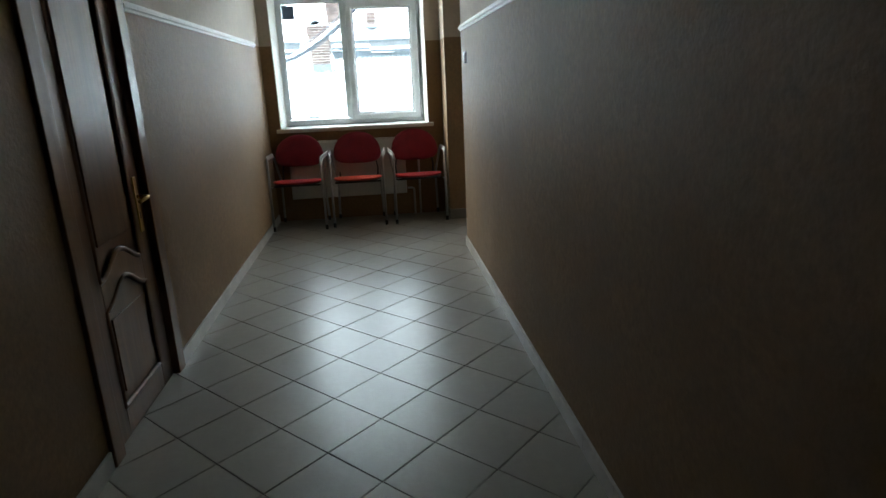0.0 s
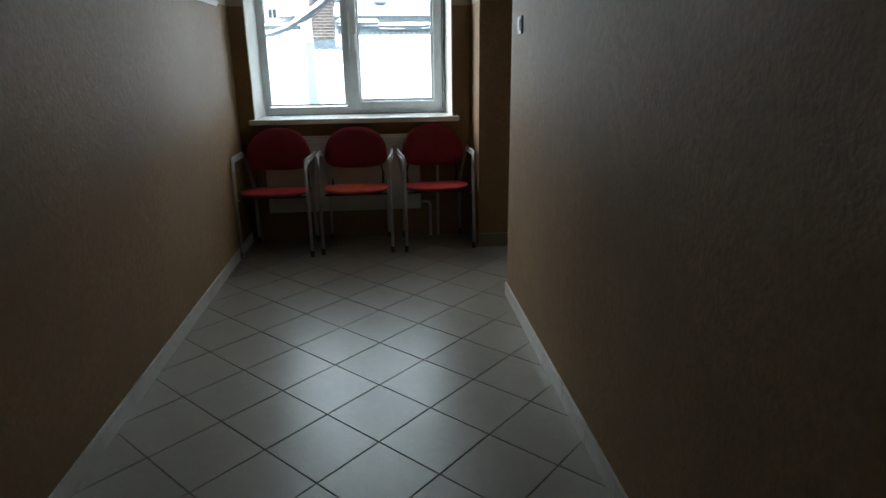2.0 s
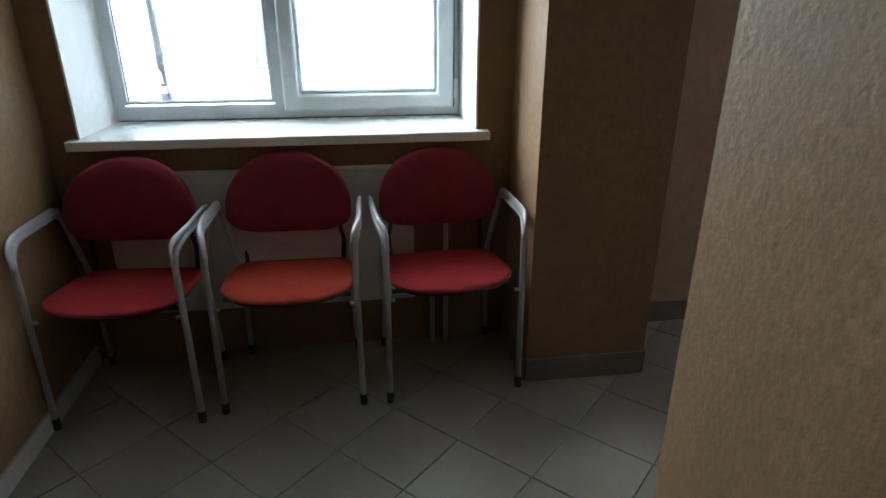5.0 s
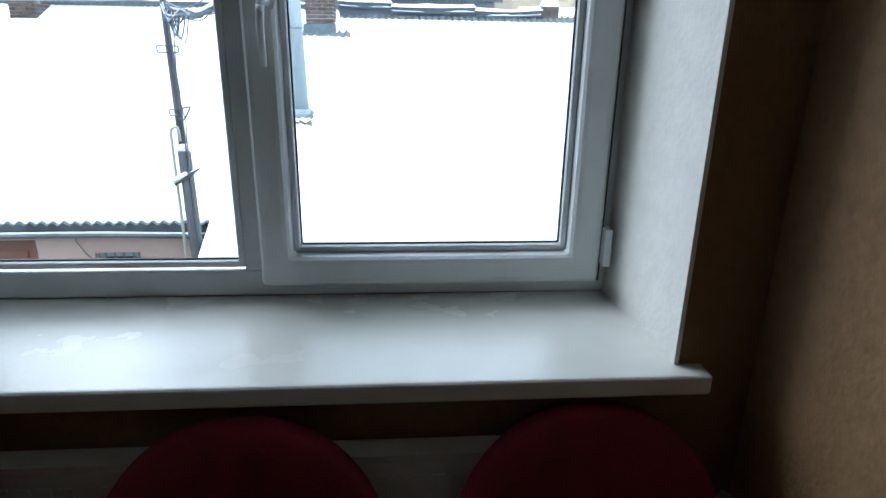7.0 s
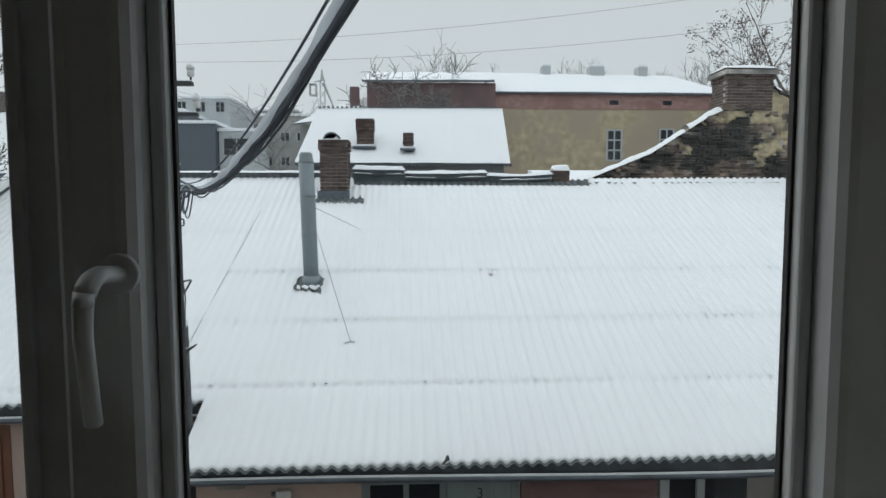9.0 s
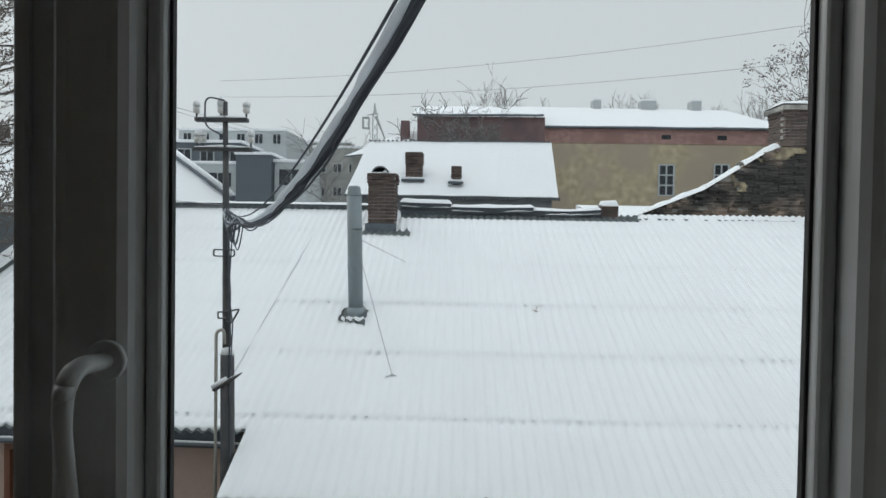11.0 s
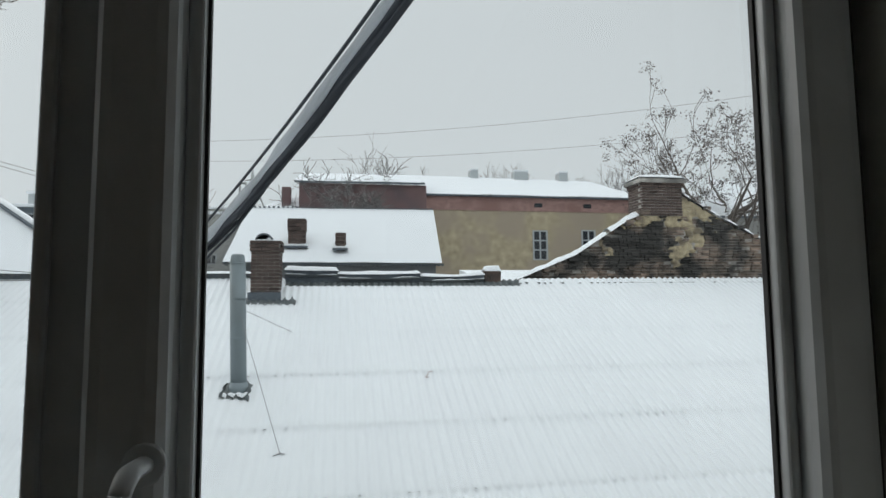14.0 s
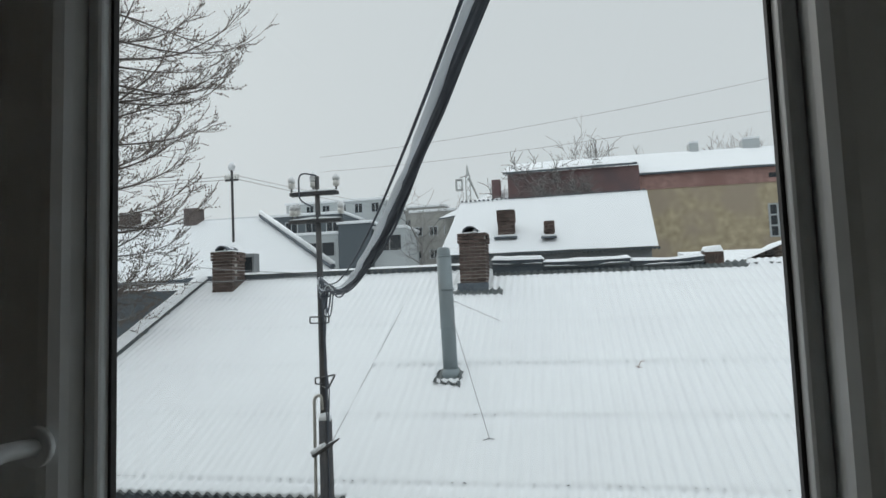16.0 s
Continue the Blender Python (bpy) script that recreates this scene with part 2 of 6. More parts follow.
M_CRANE = material("crane_steel", (0.38, 0.40, 0.40), 0.6, 0.05, 10, 0)
M_STICKER = material("blue_grey_sticker", (0.10, 0.15, 0.20), 0.5, 0.1, 20, 0)
M_NUMBER = material("black_number_paint", (0.03, 0.035, 0.035), 0.6, 0.1, 20, 0)
M_FACADE = material("facade_render", (0.45, 0.43, 0.40), 0.9, 0.1, 10, 0.3)


# ---- mesh helpers ----
class Geo:
    """Collects vertices and faces, then links them as one mesh object."""

    def __init__(self):
        self.v, self.f = [], []

    def box(self, x0, x1, y0, y1, z0, z1):
        n = len(self.v)
        self.v += [(x0, y0, z0), (x1, y0, z0), (x1, y1, z0), (x0, y1, z0), (x0, y0, z1), (x1, y0, z1), (x1, y1, z1), (x0, y1, z1)]
        self.f += [tuple(n + i for i in q) for q in ((0, 3, 2, 1), (4, 5, 6, 7), (0, 1, 5, 4), (1, 2, 6, 5), (2, 3, 7, 6), (3, 0, 4, 7))]
        return self

    def prism(self, outline, axis, a, b):
        """An outline of two coordinates, pushed along an axis from a to b."""
        n, k = len(self.v), len(outline)
        for c in (a, b):
            for p, q in outline:
                self.v.append({"x": (c, p, q), "y": (p, c, q), "z": (p, q, c)}[axis])
        self.f.append(tuple(n + i for i in range(k)))
        self.f.append(tuple(n + k + i for i in reversed(range(k))))
        for i in range(k):
            j = (i + 1) % k
            self.f.append((n + i, n + k + i, n + k + j, n + j))
        return self

    def tube(self, pts, radius, sides=8, squash=1.0, cap=True):
        pts = [Vector(p) for p in pts]
        radii = radius if isinstance(radius, (list, tuple)) else [radius] * len(pts)
        n = len(self.v)
        last = None
        for i, p in enumerate(pts):
            d = (pts[min(i + 1, len(pts) - 1)] - pts[max(i - 1, 0)]).normalized()
            ref = Vector((0, 0, 1)) if abs(d.z) < 0.95 else Vector((1, 0, 0))
            if last is not None:
                u = (last - d * last.dot(d)).normalized()
            else:
                u = ref.cross(d).normalized()
            last = u
            w = d.cross(u)
            for k in range(sides):
                a = 2 * math.pi * k / sides
                self.v.append(tuple(p + (u * math.cos(a) + w * math.sin(a) * squash) * radii[i]))
        for i in range(len(pts) - 1):
            for k in range(sides):
                a, b = n + i * sides + k, n + i * sides + (k + 1) % sides
                self.f.append((a, b, b + sides, a + sides))
        if cap:
            self.f.append(tuple(n + k for k in reversed(range(sides))))
            self.f.append(tuple(n + (len(pts) - 1) * sides + k for k in range(sides)))
        return self

    def sheet(self, nu, nv, fun):
        """A grid of points fun(u, v), u and v from 0 to 1."""
        n = len(self.v)
        for j in range(nv + 1):
            for i in range(nu + 1):
                self.v.append(fun(i / nu, j / nv))
        for j in range(nv):
            for i in range(nu):
                a = n + j * (nu + 1) + i
                self.f.append((a, a + 1, a + nu + 2, a + nu + 1))
        return self

    def make(self, name, mat, parent=None, label="", smooth=False, bevel=0.0, segments=3):
        me = bpy.data.meshes.new(name)
        me.from_pydata(self.v, [], self.f)
        me.materials.append(mat)
        bm = bmesh.new()
        bm.from_mesh(me)
        bmesh.ops.recalc_face_normals(bm, faces=bm.faces)
        if bevel:
            bm.normal_update()
            sharp = [e for e in bm.edges if len(e.link_faces) == 2 and e.calc_face_angle(0) > 0.3]
            bmesh.ops.bevel(bm, geom=sharp, offset=bevel, segments=segments, affect="EDGES", profile=0.6, clamp_overlap=True)
        bm.to_mesh(me)
        bm.free()
        if smooth:
            me.polygons.foreach_set("use_smooth", [True] * len(me.polygons))
        ob = new(name, me)
        if parent is not None:
            hang(ob, parent)
        if label:
            tagged(ob, label)
        return ob


def hang(ob, parent):
    ob.parent = parent
    base = parent.matrix_basis.copy()
    up = parent.parent
    while up is not None:
        base = up.matrix_basis @ parent.matrix_parent_inverse @ base
        up = None
    ob.matrix_parent_inverse = base.inverted()
    return ob


def thing(name, base, label, category, group="", kind=""):
    e = new(name)
    e.empty_display_size = 0.1
    e.location = base
    return tagged(e, label, category, group, kind)


def part(name, geo, mat, parent, label="", smooth=False, bevel=0.0):
    return geo.make(name, mat, parent, label, smooth, bevel)


def structure(name, geo, mat, label, category, smooth=False, bevel=0.0):
    return tagged(geo.make(name, mat, None, "", smooth, bevel), label, category, kind="structure")


def arc(points, n=6):
    """Rounds the inner corners of a polyline of (x, y, z, radius)."""
    out = []
    for i, p in enumerate(points):
        c, r = Vector(p[:3]), p[3]
        if i in (0, len(points) - 1) or not r:
            out.append(c)
            continue
        a, b = (Vector(points[i - 1][:3]) - c).normalized(), (Vector(points[i + 1][:3]) - c).normalized()
        p0, p1 = c + a * r, c + b * r
        for k in range(n + 1):
            s = k / n
            out.append(p0 * (1 - s) ** 2 + c * 2 * s * (1 - s) + p1 * s * s)
    return out


XL, XR = -1.12, 0.655          # corridor walls
XS = 0.634                      # inner face of the wall stub
YN = -0.39                      # front of the wall stub beside the window
YC = -1.38                      # end of the long corridor wall
CEIL = 2.95
OX0, OX1, OZ0, OZ1 = -1.005, 0.487, 0.90, 2.86   # window opening
DADO = 1.735
YB = -8.6                       # end of the corridor behind the start

# ---- the corridor ----
structure("floor", Geo().box(XL - 0.3, 4.2, YB - 0.2, 0.1, -0.2, -0.008), M_GROUT, "dark grout bed under the cream floor tiles", "floor")
structure("ceiling", Geo().box(XL - 0.3, 4.2, YB - 0.2, 0.1, CEIL, CEIL + 0.2), M_CEIL, "white painted plaster ceiling of the corridor", "ceiling")


def wall_pair(name, x0, x1, y0, y1, label, paint=M_WALL):
    """A wall in two paints that meet at the moulding."""
    lo = structure(name, Geo().box(x0, x1, y0, y1, -0.01, DADO), paint, label, "wall")
    up = part("upper_wall", Geo().box(x0, x1, y0, y1, DADO, CEIL), M_UPPER, lo, "beige painted upper part of the wall")
    return lo


DY0, DY1, DH = -4.12, -3.41, 2.04   # door opening in the left wall
w = wall_pair("wall_west", XL - 0.25, XL, DY1, 0.1, "brown textured corridor wall below a white moulding")
part("wall_panel", Geo().box(XL - 0.25, XL, YB, DY0, -0.01, DADO), M_WALL, w)
part("upper_wall", Geo().box(XL - 0.25, XL, YB, DY0, DADO, CEIL), M_UPPER, w)
part("upper_wall", Geo().box(XL - 0.25, XL, DY0, DY1, DH, CEIL), M_UPPER, w)
part("wall_panel", Geo().box(XL - 0.45, XL - 0.25, DY0 - 0.2, DY1 + 0.2, -0.01, CEIL), M_WALL, w)
wall_pair("wall_east", XR, XR + 0.47, YB, YC, "brown textured corridor wall with a light switch")
stub = wall_pair("wall_stub", XS, XR + 0.47, YN, 0.0, "short brown wall stub between window niche and passage")
structure("lintel", Geo().box(XR, XR + 0.47, YC, YN, 2.14, CEIL), M_UPPER, "beige lintel over the passage opening", "lintel")
wall_pair("wall_passage", XR + 0.47, 4.2, 0.01, 0.372, "peach painted end wall of the side passage", M_PEACH)
wall_pair("wall_passage_south", XR + 0.47, 4.2, -2.9, -2.7, "brown painted wall of the side passage")
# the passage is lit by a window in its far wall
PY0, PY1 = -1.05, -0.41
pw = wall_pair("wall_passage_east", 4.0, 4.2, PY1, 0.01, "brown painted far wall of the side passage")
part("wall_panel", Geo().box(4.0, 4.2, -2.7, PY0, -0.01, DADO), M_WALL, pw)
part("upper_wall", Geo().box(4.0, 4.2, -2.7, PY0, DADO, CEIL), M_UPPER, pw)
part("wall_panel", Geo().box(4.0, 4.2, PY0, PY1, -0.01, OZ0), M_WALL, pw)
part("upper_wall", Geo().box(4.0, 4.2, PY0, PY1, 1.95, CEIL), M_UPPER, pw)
wall_pair("wall_south", XL - 0.25, XR + 0.47, YB - 0.2, YB, "brown painted end wall of the corridor")

# window wall with its opening
wn = structure("wall_north", Geo().box(XL - 0.25, OX0, 0.0, 0.372, -0.01, DADO), M_WALL, "brown textured window wall", "wall")
part("wall_panel", Geo().box(OX1, XR + 0.47, 0.0, 0.372, -0.01, DADO), M_WALL, wn)
part("wall_panel", Geo().box(OX0, OX1, 0.0, 0.372, -0.01, OZ0), M_WALL, wn)
part("upper_wall", Geo().box(XL - 0.25, OX0, 0.0, 0.372, DADO, CEIL), M_UPPER, wn)
part("upper_wall", Geo().box(OX1, XR + 0.47, 0.0, 0.372, DADO, CEIL), M_UPPER, wn)
part("upper_wall", Geo().box(OX0, OX1, 0.0, 0.372, OZ1, CEIL), M_UPPER, wn)
# white reveals, a little splayed
for nm, g in (("reveal", Geo().prism([(OX0 - 0.004, -0.003), (OX0 + 0.004, -0.003), (OX0 + 0.022, 0.36), (OX0 - 0.004, 0.36)], "z", OZ0, OZ1)),
              ("reveal", Geo().prism([(OX1 + 0.004, -0.003), (OX1 - 0.004, -0.003), (OX1 - 0.022, 0.36), (OX1 + 0.004, 0.36)], "z", OZ0, OZ1)),
              ("reveal", Geo().box(OX0, OX1, -0.003, 0.36, OZ1 - 0.012, OZ1 + 0.004))):
    part(nm, g, M_REVEAL, wn, "white painted window reveal")

# mouldings at dado height
def moulding(x, y0, y1, side):
    out = [(x, DADO - 0.022), (x + side * 0.008, DADO - 0.022), (x + side * 0.012, DADO - 0.012), (x + side * 0.020, DADO - 0.006),
           (x + side * 0.020, DADO + 0.006), (x + side * 0.012, DADO + 0.012), (x + side * 0.008, DADO + 0.022), (x, DADO + 0.022)]
    g = Geo().prism(out, "y", y0, y1)
    return structure("trim", g, M_MOULD, "white profiled moulding along the wall", "moulding")


moulding(XL, DY1 + 0.075, -0.30, 1)
moulding(XL, YB, DY0 - 0.075, 1)
moulding(XR, YB, YC, -1)

# pale tile skirting: pieces 0.30 long
def skirting(axis, fixed, a, b, side, mat=M_SKIRT, height=0.075, label="pale tile skirting at the foot of the wall"):
    def slab(depth, s, e, z0, z1):
        lo, hi = sorted((fixed, fixed + side * depth))
        return Geo().box(lo, hi, s, e, z0, z1) if axis == "y" else Geo().box(s, e, lo, hi, z0, z1)
    base = structure("baseboard", slab(0.006, a, b, -0.005, height - 0.005), M_GROUT, label, "baseboard")
    n = max(1, round((b - a) / 0.303))
    step = (b - a) / n
    for i in range(n):
        part("skirting_tile", slab(0.012, a + i * step + 0.001, a + (i + 1) * step - 0.001, -0.004, height), mat, base, bevel=0.0015)


BROWN = (M_SKIRTB, 0.10, "brown-grey tile skirting of the side passage")
skirting("y", XL, DY1 + 0.08, -0.02, 1)
skirting("y", XL, YB, DY0 - 0.08, 1)
skirting("y", XR, YB, YC, -1)
skirting("x", YC, XR, XR + 0.47, 1)
skirting("x", YN, XS, XR + 0.47, -1, *BROWN)
skirting("y", XS, YN, -0.02, -1, *BROWN)
skirting("y", XR + 0.47, YN, -0.01, 1, *BROWN)
skirting("x", 0.01, XR + 0.485, 3.98, -1, *BROWN)

# ---- window ----
win = tagged(thing("window_1", (-0.26, 0.36, OZ0), "white plastic window with one fixed pane, one casement and a top light", "window"), kind="structure")
FY0, FY1 = 0.335, 0.405
WX0, WX1 = OX0 + 0.016, OX1 - 0.016


def bar_frame(name, x0, x1, z0, z1, wl, wr, wb, wt_, y0, y1, parent, bevel=0.006, lean=0.0):
    """A mitred rectangular frame of plastic bars, inner edges sloped towards the glass."""
    g = Geo()
    ox = [(x0, z0), (x1, z0), (x1, z1), (x0, z1)]
    ix = [(x0 + wl, z0 + wb), (x1 - wr, z0 + wb), (x1 - wr, z1 - wt_), (x0 + wl, z1 - wt_)]
    g.v = [(p, y, q) for y in (y0, y1) for ring in (ox, ix) for p, q in ring]
    for i in range(4):
        j = (i + 1) % 4
        g.f += [(i, j, 4 + j, 4 + i), (8 + i, 8 + j, 12 + j, 12 + i), (i, j, 8 + j, 8 + i), (4 + i, 4 + j, 12 + j, 12 + i)]
    return part(name, g, M_PVC, parent, bevel=bevel)


def bead(x0, x1, z0, z1, y, parent):
    """Glazing bead and black gasket round a pane, and the pane."""
    w_ = 0.014
    bar_frame("glazing_bead", x0 - w_, x1 + w_, z0 - w_, z1 + w_, w_, w_, w_, w_, y - 0.020, y + 0.002, parent, bevel=0.005)
    g = Geo()
    for a in ((x0 - 0.001, x0 + 0.003, z0, z1), (x1 - 0.003, x1 + 0.001, z0, z1), (x0, x1, z0 - 0.001, z0 + 0.003), (x0, x1, z1 - 0.003, z1 + 0.001)):
        g.box(a[0], a[1], y - 0.006, y + 0.001, a[2], a[3])
    part("gasket", g, M_GASKET, parent, "black rubber gasket")
    p = part("pane", Geo().box(x0 - 0.003, x1 + 0.003, y, y + 0.004, z0 - 0.003, z1 + 0.003), M_GLASS, parent, "clear window pane")
    p.visible_shadow = False
    return p


TZ = 2.165
# outer frame, mullion and transom
bar_frame("window_frame", WX0, WX1, OZ0 + 0.045, OZ1 - 0.01, 0.048, 0.048, 0.060, 0.05, FY0, FY1, win)
part("mullion", Geo().box(-0.345 + 0.012, -0.262, FY0 + 0.002, FY1 - 0.002, OZ0 + 0.10, TZ), M_PVC, win, bevel=0.005)
part("transom", Geo().box(WX0 + 0.04, WX1 - 0.04, FY0 + 0.001, FY1 - 0.003, TZ - 0.010, TZ + 0.075), M_PVC, win, bevel=0.005)
bead(-0.929, -0.345, 1.026, TZ - 0.012, 0.352, win)
bead(WX0 + 0.06, WX1 - 0.06, TZ + 0.095, OZ1 - 0.075, 0.352, win)
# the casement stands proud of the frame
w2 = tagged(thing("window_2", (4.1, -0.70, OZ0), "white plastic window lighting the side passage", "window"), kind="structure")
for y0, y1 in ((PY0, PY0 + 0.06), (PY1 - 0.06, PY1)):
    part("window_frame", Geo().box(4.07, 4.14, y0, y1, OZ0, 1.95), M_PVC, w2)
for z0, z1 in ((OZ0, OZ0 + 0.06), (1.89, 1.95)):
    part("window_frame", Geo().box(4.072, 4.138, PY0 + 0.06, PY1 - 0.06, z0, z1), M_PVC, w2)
sash = bar_frame("casement", -0.292, 0.440, 0.978, TZ - 0.002, 0.066, 0.070, 0.066, 0.066, 0.300, 0.372, win, bevel=0.016)
bead(-0.211, 0.356, 1.059, 2.085, 0.350, sash)
# hinge, covers
for z in (1.02, 2.02):
    part("hinge_cover", Geo().box(0.441, 0.458, 0.286, 0.312, z, z + 0.085), M_PVC, win, bevel=0.004)
part("edge_seal", Geo().box(0.4405, 0.444, 0.31, 0.334, 0.98, 2.16), M_GASKET, win)
# handle on the casement's stile
hx, hz = -0.240, 1.543
hd = part("handle", Geo().tube([(hx, 0.301, hz), (hx, 0.295, hz)], 0.017, 16), M_PVC, sash, "white curved window handle", bevel=0.002)
g = Geo()
pts = arc([(hx, 0.298, hz, 0), (hx, 0.250, hz + 0.004, 0.022), (hx - 0.004, 0.247, hz - 0.028, 0.02), (hx - 0.006, 0.262, hz - 0.112, 0)], 6)
g.tube(pts, [0.0085] * 3 + [0.0086 - 0.00014 * i for i in range(len(pts) - 3)], 10, squash=0.85)
part("handle_lever", g, M_PVC, sash, smooth=True)
# sticker on the fixed pane
part("sticker", Geo().box(-0.918, -0.80, 0.3495, 0.3515, 2.005, 2.135), M_STICKER, win, "small blue-grey printed sticker")
# inner sill
ws = tagged(thing("window_sill", (-0.26, 0.1, OZ0), "wide white laminate window sill with a rounded nose", "window sill"), kind="structure")
part("sill_board", Geo().box(-1.043, 0.536, -0.045, 0.345, OZ0 + 0.004, 0.942), M_SILL, ws, bevel=0.008)
part("crack_line", Geo().prism([(-0.93, 0.29), (-0.86, 0.295), (-0.86, 0.298), (-0.93, 0.293)], "z", 0.9415, 0.9428), M_GASKET, ws)
# outer sill with snow
outs = tagged(thing("outer_sill", (-0.26, 0.46, 0.93), "grey metal outer sill under lumpy fresh snow", "window sill"), kind="structure")
part("metal_sheet", Geo().prism([(0.405, 0.945), (0.60, 0.905), (0.60, 0.885), (0.405, 0.925)], "x", OX0 - 0.145, OX1 + 0.145), M_SOOT, outs)
part("snow", Geo().sheet(60, 6, lambda u, v: (OX0 - 0.14 + u * (OX1 - OX0 + 0.28), 0.42 + 0.15 * v, 0.932 - 0.03 * v + 0.022 * math.sin(math.pi * v) * (0.6 + 0.9 * noise.noise((u * 18, v * 2, 0.3))))), M_SNOW, outs, smooth=True)
# outside of the own building
structure("facade", Geo().box(-9, OX0 - 0.15, 0.374, 0.56, -4.2, 7).box(OX1 + 0.15, 9, 0.374, 0.56, -4.2, 7)
          .box(OX0 - 0.15, OX1 + 0.15, 0.374, 0.56, -4.2, 0.88).box(OX0 - 0.15, OX1 + 0.15, 0.374, 0.56, OZ1 + 0.05, 7),
          M_FACADE, "pale rendered outer face of the own building", "facade")

# ---- radiator and chairs ----
rad = thing("radiator", (-0.36, -0.05, 0.0), "white steel panel radiator below the window sill", "radiator")
part("panel", Geo().box(-0.955, 0.225, -0.055, -0.014, 0.23, 0.80), M_RAD, rad, bevel=0.01)
for i in range(34):
    x = -0.93 + i * 0.0343
    part("fin", Geo().box(x - 0.011, x + 0.011, -0.0585, -0.053, 0.26, 0.77), M_RAD, rad)
part("top_grille", Geo().box(-0.955, 0.225, -0.057, -0.010, 0.801, 0.812), M_RAD, rad)
part("pipe", Geo().tube(arc([(0.235, -0.035, 0.28, 0), (0.30, -0.035, 0.28, 0.03), (0.30, -0.035, 0.0, 0)]), 0.011, 10), M_RAD, rad, smooth=True)
part("pipe", Geo().tube(arc([(0.235, -0.035, 0.74, 0), (0.36, -0.035, 0.74, 0.03), (0.36, -0.035, 0.0, 0)]), 0.011, 10), M_RAD, rad, smooth=True)
for z in (0.28, 0.74):
    for x in (-0.70, -0.06):
        part("bracket", Geo().box(x, x + 0.04, -0.016, 0.001, z, z + 0.05), M_RAD, rad)


def cushion(w_front, w_back, depth, thick, n=14, bulge=0.02):
    """A seat pad with a rounded front, flat rim and soft crown; x across, y from the front (0) to the back."""
    g = Geo()
    def outline(k):
        a = k / 40 * 2 * math.pi
        c, s = math.cos(a), math.sin(a)
        e = 0.42
        px = abs(c) ** e * math.copysign(1, c)
        py = abs(s) ** e * math.copysign(1, s)
        y = (py + 1) / 2
        wd = w_front + (w_back - w_front) * y
        front = -0.050 * (1 - px * px) * (1 - y) ** 2
        return px * wd / 2, y * depth + front
    rings = [(0.97, 0.0), (1.0, 0.25), (1.0, 0.6), (0.96, 0.9), (0.82, 1.0), (0.5, 1.15), (0.2, 1.2)]
    for s, h in rings:
        for k in range(40):
            x, y = outline(k)
            g.v.append((x * s, depth / 2 + (y - depth / 2) * s, h * thick))
    for r in range(len(rings) - 1):
        for k in range(40):
            a, b = r * 40 + k, r * 40 + (k + 1) % 40
            g.f.append((a, b, b + 40, a + 40))
    g.f.append(tuple(reversed(range(40))))
    g.f.append(tuple((len(rings) - 1) * 40 + k for k in range(40)))
    return g


def back_pad():
    """The upholstered back: flat bottom, domed top, gently curved."""
    g = Geo()
    prof = []
    W2, HB = 0.236, 0.312
    for k in range(48):
        a = 2 * math.pi * k / 48
        c, s = math.cos(a), math.sin(a)
        if s >= 0:
            x, z = abs(c) ** 0.9 * math.copysign(W2, c), 0.10 + (HB - 0.10) * s ** 0.95
        else:
            x, z = abs(c) ** 0.62 * math.copysign(W2, c), 0.10 - 0.10 * abs(s) ** 0.8
        prof.append((x, z))
    rings = [(0.95, 0.016), (1.0, 0.008), (1.0, -0.012), (0.95, -0.026), (0.75, -0.034), (0.35, -0.038), (0.02, -0.039)]
    for s, dy in rings:
        for x, z in prof:
            xx, zz = x * s, 0.14 + (z - 0.14) * s
            g.v.append((xx, dy - 0.045 * (xx / W2) ** 2 - 0.01 + zz * 0.09, 0.575 + zz))
    for r in range(len(rings) - 1):
        for k in range(48):
            a, b = r * 48 + k, r * 48 + (k + 1) % 48
            g.f.append((a, b, b + 48, a + 48))
    g.f.append(tuple(range(48)))
    g.f.append(tuple((len(rings) - 1) * 48 + k for k in range(48)))
    return g


